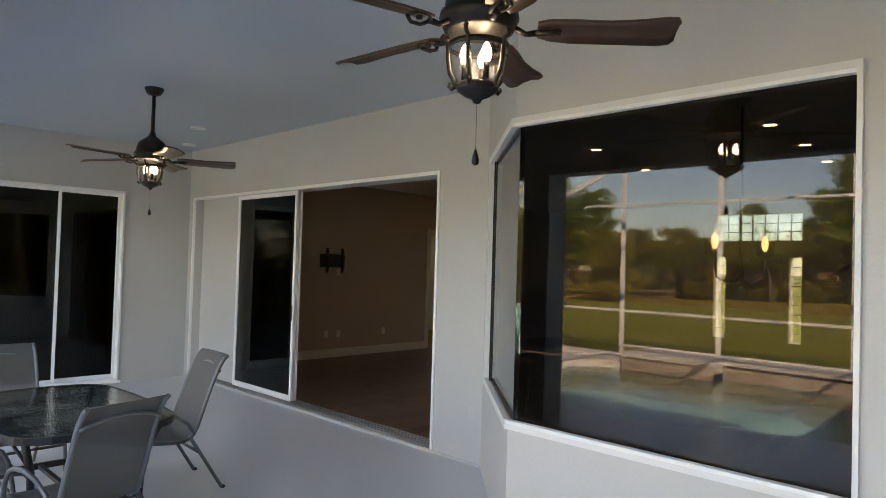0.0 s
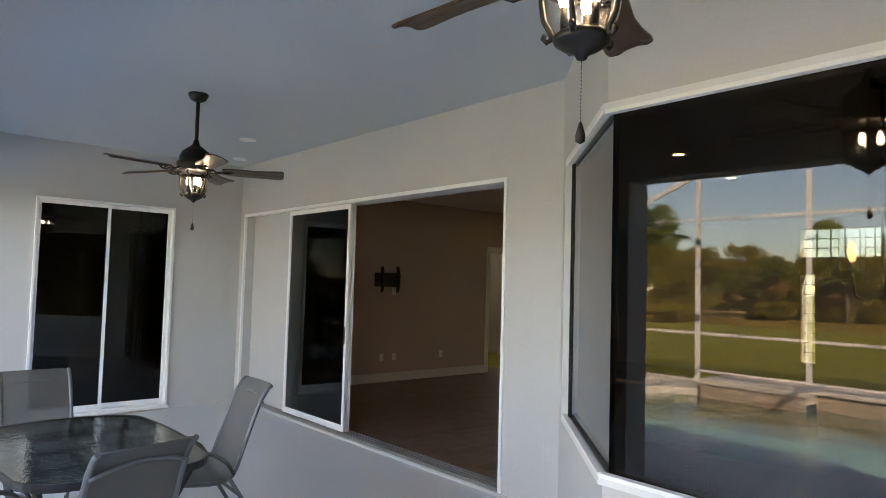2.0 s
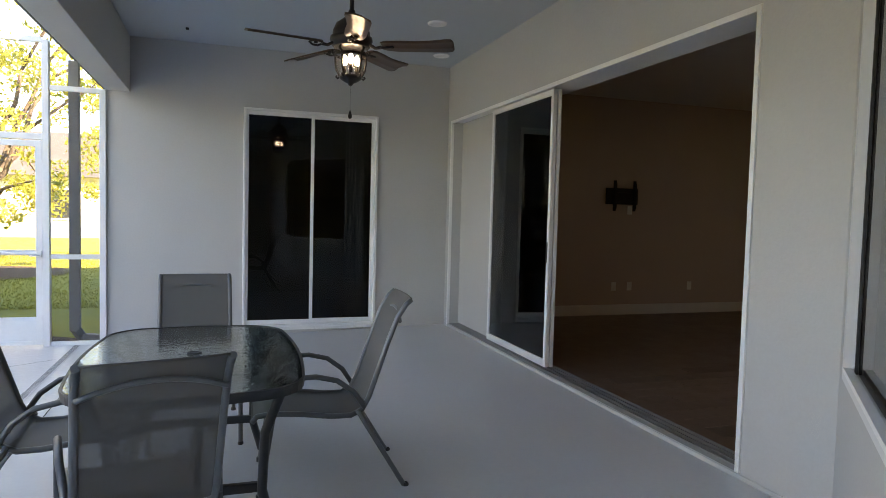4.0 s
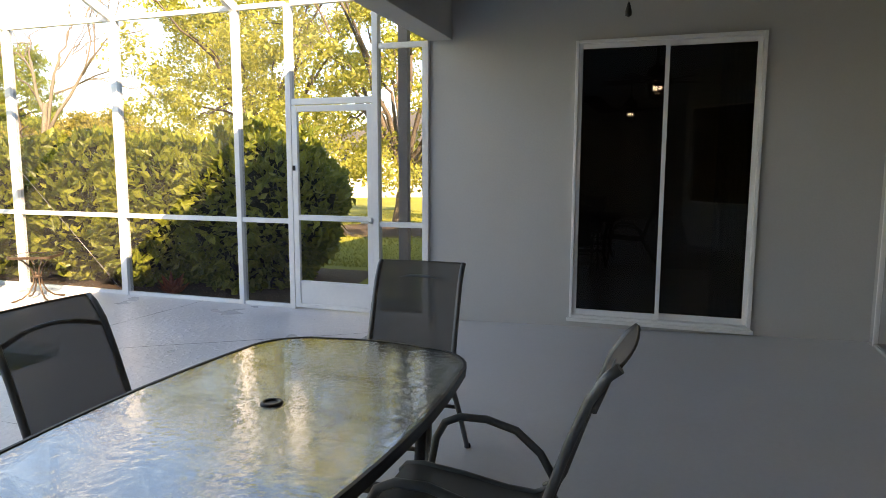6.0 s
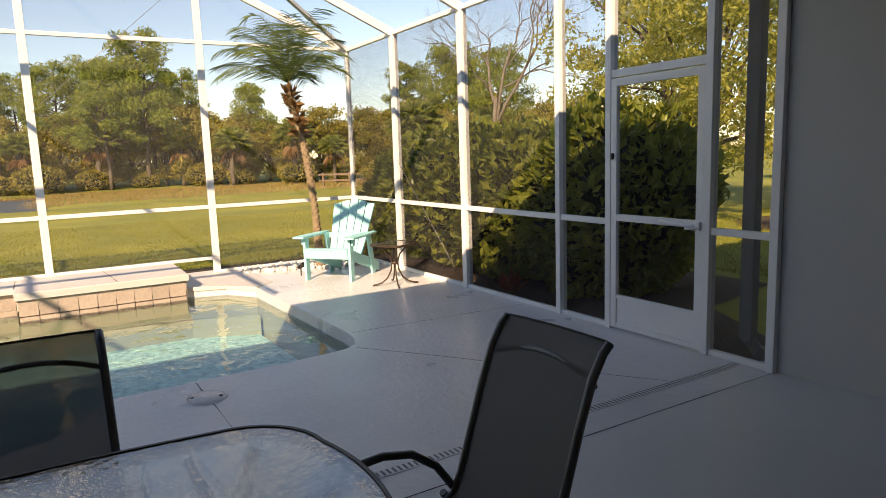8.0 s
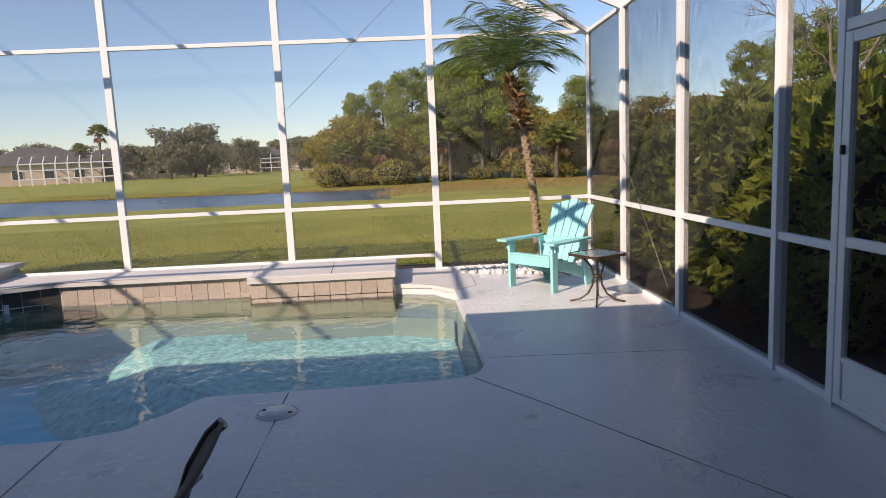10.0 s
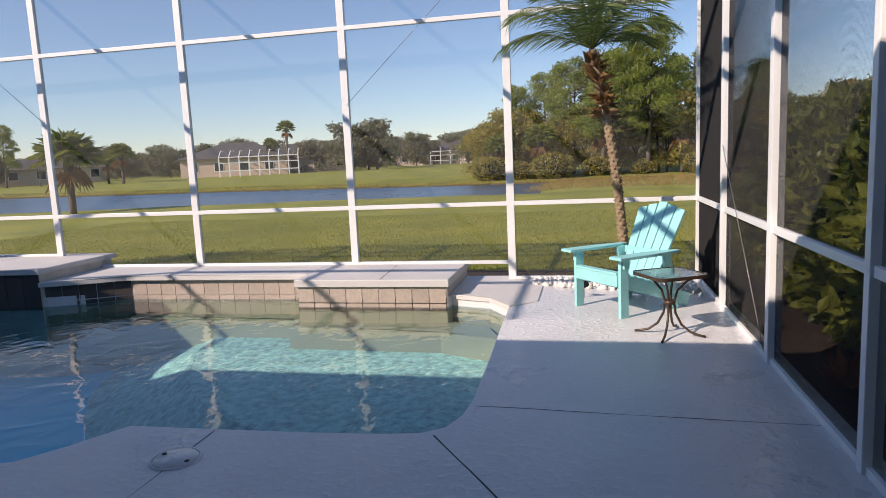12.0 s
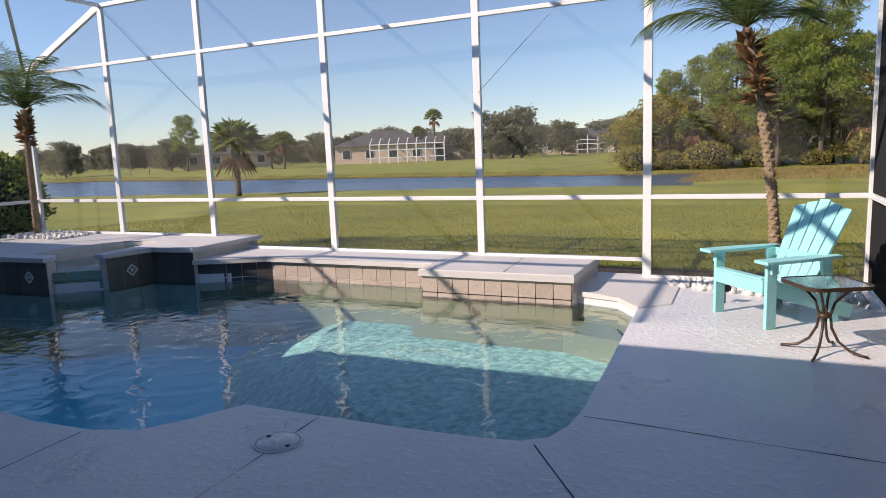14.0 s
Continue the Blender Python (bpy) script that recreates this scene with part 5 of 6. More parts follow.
for k in range(4):
    a = radians(45 + 90 * k)
    c_, s_ = math.cos(a), math.sin(a)
    bm = bmesh.new()
    add_tube(bm, [(r * c_, r * s_, z) for r, z in ((0.19, 0.476), (0.13, 0.44), (0.06, 0.36), (0.035, 0.27), (0.045, 0.18), (0.09, 0.09), (0.16, 0.035), (0.23, 0.016), (0.27, 0.010))], 0.0095, 8)
    part("leg", bm, BRONZE, st)
bm = bmesh.new()
add_lathe(bm, [(0.03, 0.25), (0.045, 0.25), (0.045, 0.28), (0.03, 0.28)], 16)
part("collar", bm, BRONZE, st)

# ---- ground, lake ----
LAKE_Z = -0.62


def lake_depth(x, y):
    """Above zero inside the lake."""
    near = -36.0 + 0.5 * math.sin(y * 0.11) + max(0.0, 1.4 - y) * 0.135
    far = -48.2 + 0.5 * math.sin(y * 0.13 + 1) + min(0.0, y + 0.65) * 0.17
    return min(near - x, x - far, (2.5 - y) * 0.7)


def ground_z(x, y):
    d = max(0.0, -7.0 - x)
    z = -0.12 - 0.38 * min(1.0, d / 20.0)
    if d > 42:
        z += 0.75 * min(1.0, (d - 42) / 45.0)
    if y > 9 and x > -8:
        z = -0.12
    k = lake_depth(x, y)
    if k > -2.5:
        z -= 0.5 * min(1.0, max(0.0, (k + 2.5) / 3.0))
    return z + 0.05 * noise.noise(Vector((x * 0.15, y * 0.15, 0)))


bm = bmesh.new()
gx = [900, 300, 100, 40, 20, 10, 4.5, 0.4] + [-6.66 - 1.0 * i for i in range(0, 50)] + [-58, -60, -65, -70, -80, -90, -100, -130, -180, -260, -400, -900]
gy = [-900, -400, -200, -120, -100, -90, -80, -70, -62] + [-55 + 2.0 * i for i in range(0, 25)] + [-4.8, -3, -1, 1, 3, 5, 7, 9.0, 10, 11, 12, 13, 14, 16, 18, 20, 24, 28, 32, 36, 40, 50, 60, 80, 120, 200, 400, 900]
grid = [[bm.verts.new((x, y, ground_z(x, y) if -300 < x < 50 and -250 < y < 250 else 0.0)) for y in gy] for x in gx]
for i in range(len(gx) - 1):
    for j in range(len(gy) - 1):
        if gx[i] <= 4.5 and gx[i + 1] >= -6.7 and gy[j] > -4.9 and gy[j + 1] < 9.1:
            continue
        f = bm.faces.new((grid[i][j], grid[i + 1][j], grid[i + 1][j + 1], grid[i][j + 1]))
        f.smooth = True
structure(part("ground", bm, GRASS), "sunlit green lawn running down to a lake", "lawn")
bm = bmesh.new()
bm.faces.new([bm.verts.new(p) for p in ((-24, -100, LAKE_Z), (-24, 54, LAKE_Z), (-70, 54, LAKE_Z), (-70, -100, LAKE_Z))])
structure(part("water_lake", bm, LAKE_WATER), "calm blue lake reflecting the sky", "lake")
MULCH = mat("bark_mulch", (0.045, 0.028, 0.018), 0.95, scale=8, fine=40, bump=0.8, depth=0.03, colour2=(0.10, 0.062, 0.04))


def mulch_patch(outline, label):
    bm = bmesh.new()
    n_ = len(outline)
    ring = [bm.verts.new((x, y, ground_z(x, y) + 0.012)) for x, y in outline]
    cx_, cy_ = sum(x for x, y in outline) / n_, sum(y for x, y in outline) / n_
    c = bm.verts.new((cx_, cy_, ground_z(cx_, cy_) + 0.08))
    mid = [bm.verts.new((x * 0.5 + cx_ * 0.5, y * 0.5 + cy_ * 0.5, ground_z(x, y) + 0.06)) for x, y in outline]
    for i in range(n_):
        bm.faces.new((ring[i], ring[(i + 1) % n_], mid[(i + 1) % n_], mid[i]))
        bm.faces.new((mid[i], mid[(i + 1) % n_], c))
    return structure(part("mulch_bed", bm, MULCH), label, "mulch bed")


mulch_patch([(-8.5, 9.05), (0.25, 9.05), (0.25, 9.5), (-1.3, 10.4), (-1.6, 11.9), (-8.5, 12.0)], "brown bark mulch under the hedge")
mulch_patch([(-3.9 + 2.2 * math.cos(k * math.pi / 8), 18.2 + 1.9 * math.sin(k * math.pi / 8)) for k in range(16)], "round brown mulch bed under a tree")
mulch_patch([(-6.70, -3.4), (-6.70, 8.9), (-7.8, 8.9), (-7.55, 6), (-7.7, 3), (-7.5, 0), (-7.6, -3.4)], "brown soil strip beside the pool cage")

# ---- foliage ----
rng = np.random.default_rng(5)


def leaf_mat(name, c1, c2, transl=0.35, rough=0.5):
    m = bpy.data.materials.new(name)
    m.use_nodes = True
    n, l = m.node_tree.nodes, m.node_tree.links
    b = n["Principled BSDF"]
    b.inputs["Roughness"].default_value = rough
    geo = n.new("ShaderNodeNewGeometry")
    ramp = n.new("ShaderNodeValToRGB")
    ramp.color_ramp.elements[0].color, ramp.color_ramp.elements[1].color = (*c1, 1), (*c2, 1)
    noi = n.new("ShaderNodeTexNoise")
    noi.inputs["Scale"].default_value = 0.9
    l.new(geo.outputs["Position"], noi.inputs["Vector"])
    ad_ = n.new("ShaderNodeMath")
    ad_.operation = "MULTIPLY_ADD"
    ad_.inputs[1].default_value = 0.6
    l.new(geo.outputs["Random Per Island"], ad_.inputs[0])
    sub = n.new("ShaderNodeMath")
    sub.operation = "MULTIPLY_ADD"
    sub.inputs[1].default_value, sub.inputs[2].default_value = 1.1, -0.35
    l.new(noi.outputs["Fac"], sub.inputs[0])
    l.new(sub.outputs[0], ad_.inputs[2])
    l.new(ad_.outputs[0], ramp.inputs[0])
    l.new(ramp.outputs[0], b.inputs["Base Color"])
    t = n.new("ShaderNodeBsdfTranslucent")
    l.new(ramp.outputs[0], t.inputs[0])
    mix = n.new("ShaderNodeMixShader")
    mix.inputs[0].default_value = transl
    l.new(b.outputs[0], mix.inputs[1])
    l.new(t.outputs[0], mix.inputs[2])
    l.new(mix.outputs[0], n["Material Output"].inputs[0])
    return m


HEDGE_LEAF = leaf_mat("hedge_leaf", (0.09, 0.15, 0.025), (0.47, 0.48, 0.085), 0.45, 0.33)
OAK_LEAF = leaf_mat("yellow_green_leaf", (0.17, 0.21, 0.035), (0.62, 0.57, 0.13), 0.58)
WOODS_LEAF = leaf_mat("woods_leaf", (0.14, 0.145, 0.03), (0.53, 0.43, 0.095), 0.45)
PINE_LEAF = leaf_mat("pine_needles", (0.12, 0.19, 0.035), (0.42, 0.45, 0.085), 0.45)
PALM_LEAF = leaf_mat("palm_leaflet", (0.05, 0.095, 0.025), (0.19, 0.25, 0.075), 0.4)
SABAL_LEAF = leaf_mat("sabal_leaf", (0.12, 0.165, 0.035), (0.38, 0.40, 0.10), 0.4)
DRY_LEAF = leaf_mat("dry_frond", (0.15, 0.075, 0.03), (0.38, 0.22, 0.09), 0.3)
FAR_LEAF = leaf_mat("far_tree_leaf", (0.12, 0.13, 0.07), (0.27, 0.25, 0.14), 0.3)
REED = leaf_mat("dry_reed", (0.24, 0.155, 0.055), (0.48, 0.35, 0.13), 0.3)
BARK = mat("bark", (0.13, 0.10, 0.075), 0.9, var=0.3, scale=4, fine=25, bump=0.8, depth=0.03)
PALM_BARK = mat("palm_bark", (0.28, 0.20, 0.12), 0.9, var=0.3, scale=14, fine=40, bump=0.6, depth=0.02)
PALE_BARK = mat("pale_bark", (0.20, 0.165, 0.13), 0.9, var=0.2, scale=4, fine=25, bump=0.5, depth=0.02)


def leaf_mesh(name, c, size, material, aspect=0.5, up=0.3, dirs=None, spread=0.5):
    """Folded leaves at the points c, each two triangles, turned at random."""
    n_ = len(c)
    d = rng.normal(size=(n_, 3))
    if dirs is not None:
        d = d * spread + dirs
    d[:, 2] += up
    d /= np.linalg.norm(d, axis=1, keepdims=True) + 1e-9
    r = rng.normal(size=(n_, 3))
    s = np.cross(d, r)
    s /= np.linalg.norm(s, axis=1, keepdims=True) + 1e-9
    L = (size * (0.6 + 0.8 * rng.random(n_)))[:, None]
    nn = np.cross(s, d)
    v = np.empty((n_, 4, 3))
    v[:, 0] = c - d * L * 0.5
    v[:, 1] = c + s * L * aspect * 0.5 + nn * L * 0.08
    v[:, 2] = c + d * L * 0.5
    v[:, 3] = c - s * L * aspect * 0.5 + nn * L * 0.08
    v = v.reshape(-1, 3)
    i = np.arange(n_) * 4
    f = np.stack([np.stack([i, i + 1, i + 2], 1), np.stack([i, i + 2, i + 3], 1)], 1).reshape(-1, 3)
    me = bpy.data.meshes.new(name)
    me.from_pydata(v.tolist(), [], f.tolist())
    me.materials.append(material)
    return me


def leaves(name, parent, c, size, material, label="", **k):
    ob = new(name, leaf_mesh(name, np.asarray(c), size, material, **k))
    ob.parent = parent
    return tagged(ob, label)


def clump_points(centres, radii, per, flat=0.7):
    out = []
    for c, r in zip(centres, radii):
        p = rng.normal(size=(per, 3))
        p /= np.linalg.norm(p, axis=1, keepdims=True)
        p *= (rng.random(per) ** 0.45)[:, None] * r
        p[:, 2] *= flat
        out.append(p + np.asarray(c))
    return np.concatenate(out)


def limb(bm, a, b, r0, r1, bend=0.1, seg=5, sides=7):
    a, b = Vector(a), Vector(b)
    pts = []
    for i in range(seg + 1):
        t = i / seg
        p = a.lerp(b, t)
        k = math.sin(math.pi * t) * bend * (b - a).length
        pts.append(p + Vector(rng.normal(size=3) * 0.4 * k) + Vector((0, 0, k * 0.3)))
    pts[0], pts[-1] = a, b
    add_tube(bm, pts, [r0 + (r1 - r0) * i / seg for i in range(seg + 1)], sides)


def broad_tree(name, h, crown_r, clear, n_clumps, per, leaf, material, label, trunk_r=0.14, clump=0.75, bark=BARK):
    t = thing(name, label, "tree")
    bm = bmesh.new()
    fork = Vector((0.15, 0.1, clear))
    limb(bm, (0, 0, -0.1), fork, trunk_r * 1.3, trunk_r * 0.85, 0.04, 6, 9)
    cs, rs = [], []
    for i in range(n_clumps):
        a = rng.random() * 2 * math.pi
        zz = clear * 0.9 + (h - clear * 0.9) * rng.random()
        u = (zz - clear * 0.9) / (h - clear * 0.9)
        rad = crown_r * (0.35 + 0.65 * math.sin(math.pi * (0.18 + 0.75 * u))) * math.sqrt(rng.random())
        cs.append((rad * math.cos(a), rad * math.sin(a), zz))
        rs.append(clump * (0.6 + 0.7 * rng.random()))
    for i in range(min(n_clumps, 16)):
        c = Vector(cs[i])
        mid = fork.lerp(c, 0.45) + Vector((0, 0, 0.15 * h * rng.random()))
        limb(bm, fork, mid, trunk_r * 0.5, trunk_r * 0.25, 0.08, 4)
        limb(bm, mid, c, trunk_r * 0.25, 0.015, 0.1, 4, 5)
    part("trunk", bm, bark, t)
    leaves("crown", t, clump_points(cs, rs, per), leaf, material)
    return t


def pine_tree(name, h, label, n_clumps=40, per=210, leaf=0.34, crown=2.7, start=0.34):
    t = thing(name, label, "tree")
    bm = bmesh.new()
    top = Vector((0.3, 0.2, h))
    limb(bm, (0, 0, -0.1), top, 0.17, 0.03, 0.02, 8, 8)
    cs, rs = [], []
    for i in range(n_clumps):
        z = h * (start + (1 - start) * (i + 0.5) / n_clumps)
        a = i * 2.4 + rng.random()
        w = crown * (1.15 - 0.75 * (z / h - start) / (1 - start)) * (0.4 + 0.6 * rng.random())
        c = Vector((w * math.cos(a), w * math.sin(a), z + 0.3))
        limb(bm, (0.3 * z / h, 0.2 * z / h, z - 0.3), c, 0.045, 0.012, 0.1, 3, 5)
        cs.append(tuple(c))
        rs.append(0.55 + 0.45 * rng.random())
    part("trunk", bm, BARK, t)
    leaves("crown", t, clump_points(cs, rs, per, 0.6), leaf, PINE_LEAF, aspect=0.22, up=0.5)
    return t


def feather_frond(c, d, length, droop, n_leaf=30, leaf_len=0.27):
    """Points along a curved rachis and its leaflets; returns rachis points and leaflet quads."""
    d = Vector(d).normalized()
    flat = Vector((d.x, d.y, 0))
    pts = []
    p = Vector(c)
    for i in range(13):
        t = i / 12
        pts.append(p.copy())
        step = (d + Vector((0, 0, -droop * t * t * 2.2))).normalized()
        p += step * length / 12
    quads = []
    side = d.cross(Vector((0, 0, 1)))
    if side.length < 0.05:
        side = Vector((1, 0, 0))
    side.normalize()
    for i in range(n_leaf):
        t = 0.12 + 0.88 * i / n_leaf
        k = t * 12
        a = pts[min(12, int(k))].lerp(pts[min(12, int(k) + 1)], k - int(k))
        fw = (pts[min(12, int(k) + 1)] - pts[max(0, int(k) - 1)]).normalized()
        L = leaf_len * (0.5 + math.sin(math.pi * min(1, t * 0.9 + 0.1))) * (0.85 + 0.3 * rng.random())
        for s in (-1, 1):
            tip = a + (side * s * 0.75 + fw * 0.55 + Vector((0, 0, -0.25 - 0.25 * rng.random()))) * L
            w = fw * 0.005
            quads.append((a - w, a + w, (a + tip) / 2 + w * 0.9 + Vector((0, 0, 0.012)), tip, (a + tip) / 2 - w * 0.9 + Vector((0, 0, 0.012))))
    return pts, quads


def date_palm(name, base, top, label, n_fronds=24, length=1.12, r=0.047):
    t = thing(name, label, "palm", at=base)
    base_v, top_v = Vector((0, 0, 0)), Vector(top) - Vector(base)
    bm = bmesh.new()
    pts, rs = [], []
    n_ = 60
    for i in range(n_ + 1):
        u = i / n_
        p = base_v.lerp(top_v, u) + Vector((0.05 * math.sin(u * 3.0), 0.06 * math.sin(u * math.pi), 0))
        pts.append(p)
        rs.append(r * (1.25 - 0.35 * min(1, u * 3)) * (1.0 + (0.14 if i % 2 else 0)))
    add_tube(bm, pts, rs, 10)
    # knobbly leaf scars
    for i in range(5, 44):
        for k in range(5):
            a = k * 2 * math.pi / 5 + i * 0.6
            c = pts[i] + Vector((math.cos(a), math.sin(a), 0)) * rs[i] * 0.9
            add_lathe(bm, [(0.0, 0.02), (0.019, 0.0), (0.0, -0.02)], 5, c)
    part("trunk", bm, PALM_BARK, t)
    q = []
    for i in range(120):
        u = 0.74 + 0.24 * rng.random()
        c = pts[int(u * n_)]
        a = rng.random() * 6.28
        o = Vector((math.cos(a), math.sin(a), 0))
        q.append((c + o * r * 0.8, o + Vector((0, 0, 1.1 - 1.6 * (1 - u) * 3)), ))
    c_ = np.array([list(a) for a, d in q])
    d_ = np.array([list(d.normalized()) for a, d in q])
    leaves("dry_leaf_base", t, c_ + d_ * 0.05, 0.17, DRY_LEAF, "rust-brown dry leaf bases", aspect=0.35, dirs=d_, spread=0.2, up=0)
    for i in range(n_fronds):
        a = i * 2.399
        el = 1.42 - 1.05 * (i / n_fronds)
        d = (math.cos(a) * math.cos(el), math.sin(a) * math.cos(el), math.sin(el))
        rp, quads = feather_frond(top_v + Vector((0, 0, 0.02)), d, length * (0.85 + 0.3 * rng.random()), 0.5 + 0.3 * rng.random())
        bm = bmesh.new()
        add_tube(bm, rp, [0.011 - 0.0008 * k for k in range(13)], 5)
        for qd in quads:
            bm.faces.new([bm.verts.new(p) for p in qd])
        me = bpy.data.meshes.new("frond")
        bm.to_mesh(me)
        bm.free()
        me.materials.append(PALM_LEAF)
        o = new("frond", me)
        o.parent = t
    return t


def fan_palm(name, h, label, n=34, r=1.15, dry=3):
    t = thing(name, label, "palm")
    bm = bmesh.new()
    pts = [(0.08 * math.sin(i * 0.5), 0, h * i / 10) for i in range(11)]
    add_tube(bm, pts, [0.17 if i < 8 else 0.24 for i in range(11)], 10)
    part("trunk", bm, BARK, t)
    for kind, cnt, m in (("crown", n, SABAL_LEAF), ("dry_skirt", dry, DRY_LEAF)):
        vs, fs = [], []
        for i in range(cnt):
            a = i * 2.399
            el = (1.35 - 1.5 * i / n) if kind == "crown" else -0.9
            d = Vector((math.cos(a) * math.cos(el), math.sin(a) * math.cos(el), math.sin(el)))
            c = Vector(pts[-1]) + d * r * 0.75
            sd = d.cross(Vector((0, 0, 1))).normalized()
            up = sd.cross(d)
            k0 = len(vs)
            st = Vector(pts[-1])
            vs += [tuple(st - sd * 0.015), tuple(st + sd * 0.015), tuple(c)]
            fs.append((k0, k0 + 1, k0 + 2))
            for j in range(15):
                b = radians(-105 + 15 * j)
                dd = d * math.cos(b) + sd * math.sin(b)
                tip = c + dd * r * (0.55 + 0.25 * math.cos(b)) + Vector((0, 0, -0.22 * r * rng.random() - 0.1 * r))
                w = (d * -math.sin(b) + sd * math.cos(b)) * 0.055 * r
                md = c + dd * r * 0.35 + up * 0.05 * r
                k1 = len(vs)
                vs += [tuple(c), tuple(md + w), tuple(tip), tuple(md - w)]
                fs += [(k1, k1 + 1, k1 + 2), (k1, k1 + 2, k1 + 3)]
        me = bpy.data.meshes.new(kind)
        me.from_pydata(vs, [], fs)
        me.materials.append(m)
        o = new(kind, me)
        o.parent = t
    return t


def bare_tree(name, h, label):
    t = thing(name, label, "tree")
    bm = bmesh.new()

    def grow(a, d, L, r, depth):
        b = a + d * L
        limb(bm, a, b, r, r * 0.6, 0.08, 4, 6 if depth < 2 else 4)
        if depth < 5:
            for k in range(3 if depth < 4 else 4):
                nd = (d + Vector(rng.normal(size=3)) * 0.5 + Vector((0, 0, 0.15))).normalized()
                grow(a.lerp(b, 0.55 + 0.45 * rng.random()), nd, L * (0.6 + 0.2 * rng.random()), r * 0.55, depth + 1)
    grow(Vector((0, 0, -0.1)), Vector((0.05, 0, 1)), h * 0.33, 0.11, 0)
    part("trunk", bm, PALE_BARK, t)
    return t


def shrub(name, rx, ry, rz, n_leaf, leaf, material, label, category="shrub", seed=0.0):
    """A dense clipped shrub: a dark light-blocking core and a coat of single leaves with an uneven outline."""
    t = thing(name, label, category)
    d = rng.normal(size=(n_leaf, 3))
    d /= np.linalg.norm(d, axis=1, keepdims=True)
    k = np.array([1 + 0.20 * noise.noise(Vector(v) * 2.1 + Vector((seed, 0, 0))) + 0.10 * noise.noise(Vector(v) * 5.0 + Vector((0, seed, 0))) for v in d])
    rad = k * (1 - 0.16 * rng.random(n_leaf) ** 2) + 0.05 * (rng.random(n_leaf) > 0.93)
    p = d * rad[:, None] * np.array([rx, ry, rz])
    p[:, 2] = np.where(p[:, 2] < -rz * 0.8, -rz * 0.8 * rng.random(n_leaf), p[:, 2]) + rz * 0.85
    leaves("foliage", t, p, leaf, material, dirs=d, spread=0.7)
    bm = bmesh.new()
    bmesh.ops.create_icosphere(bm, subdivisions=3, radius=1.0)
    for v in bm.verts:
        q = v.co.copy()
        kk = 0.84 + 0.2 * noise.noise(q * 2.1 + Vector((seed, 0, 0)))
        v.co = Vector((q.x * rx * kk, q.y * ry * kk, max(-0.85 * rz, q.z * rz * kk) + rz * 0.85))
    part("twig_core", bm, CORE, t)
    return t


# Near-black: the shade inside a shrub is put into the core's colour.
CORE = mat("shrub_inner_shade", (0.012, 0.018, 0.008), 1.0, var=0.4, scale=14, fine=50, bump=1.0, depth=0.05)

# hedge beside the cage
for i, (x, y, rx, ry, rz) in enumerate(((-2.5, 10.3, 1.05, 1.05, 1.14), (-3.75, 10.3, 1.0, 1.1, 1.05), (-5.0, 10.35, 1.05, 1.1, 1.12), (-6.3, 10.45, 1.05, 1.05, 1.08), (-7.5, 10.6, 0.95, 0.95, 0.95))):
    s_ = shrub("hedge_shrub", rx, ry, rz, 6500, 0.14, HEDGE_LEAF, "dense dark green clipped hedge shrub by the pool cage", "hedge", seed=i * 3.7)
    s_["group"] = "hedge shrubs beside the cage"
    s_.location = (x, y, ground_z(x, y))
s_ = shrub("hedge_shrub", 1.3, 1.2, 1.1, 5500, 0.13, HEDGE_LEAF, "dense dark green clipped hedge shrub on the far side", "hedge", seed=31)
s_.location = (-7.5, -7.7, -0.12)
# Mostly unseen shrubs, added to darken what the end window mirrors.
for x in (-6.6, -4.8, -3.0, -1.2):
    c_ = copy_thing(s_, pose(x, -5.6 + 0.3 * math.sin(x), -0.12, 0, 0, x * 70))

# palms inside the cage corners, pebble beds
date_palm("date_palm", (-5.86, 8.08, 0.0), (-5.80, 7.76, 2.48), "slender date palm with feathery fronds in white pebbles")
date_palm("date_palm", (-6.0, -2.96, 0.35), (-6.0, -2.9, 2.42), "shaggy date palm in a pebble bed beside the spa", length=1.2)
PEBBLE = pieces_mat("white_pebble", (0.55, 0.53, 0.50), (0.78, 0.76, 0.73), 0.7)


def pebbles(area, n, z, label):
    bm = bmesh.new()
    for i in range(n):
        x, y = area(rng.random(), rng.random())
        s = 0.022 + 0.022 * rng.random()
        m = Matrix.Translation((x, y, z + s * 0.35)) @ Euler((rng.random() * 6, rng.random() * 6, rng.random() * 6)).to_matrix().to_4x4() @ Matrix.Diagonal((s * 1.4, s, s * 0.75, 1))
        bmesh.ops.create_icosphere(bm, subdivisions=1, radius=1.0, matrix=m)
    for f in bm.faces:
        f.smooth = True
    return tagged(part("pebbles", bm, PEBBLE), label, "pebbles", kind="stuff")


pebbles(lambda u, v: (-6.36 + 0.9 * u * (0.35 + 0.65 * v), 7.08 + 1.7 * v), 420, 0.0, "white landscaping pebbles round the palm")
pebbles(lambda u, v: (-6.36 + 0.75 * u, -3.3 + 1.4 * v), 300, 0.36, "white landscaping pebbles beside the spa")
spot = thing("garden_spotlight", "small black garden spotlight on a stake", "spotlight", at=(-5.40, 7.64, 0.0), turn=30)
bm = bmesh.new()
add_tube(bm, [(0, 0, 0), (0, 0, 0.12)], 0.008, 8)
part("stake", bm, DARK, spot)
bm = bmesh.new()
add_tube(bm, [(-0.04, 0, 0.10), (0.05, 0, 0.15)], [0.022, 0.034], 12)
part("head", bm, DARK, spot)
br = thing("bromeliad", "reddish-brown bromeliad growing in the mulch", "plant", at=(-3.05, 9.25, -0.1))
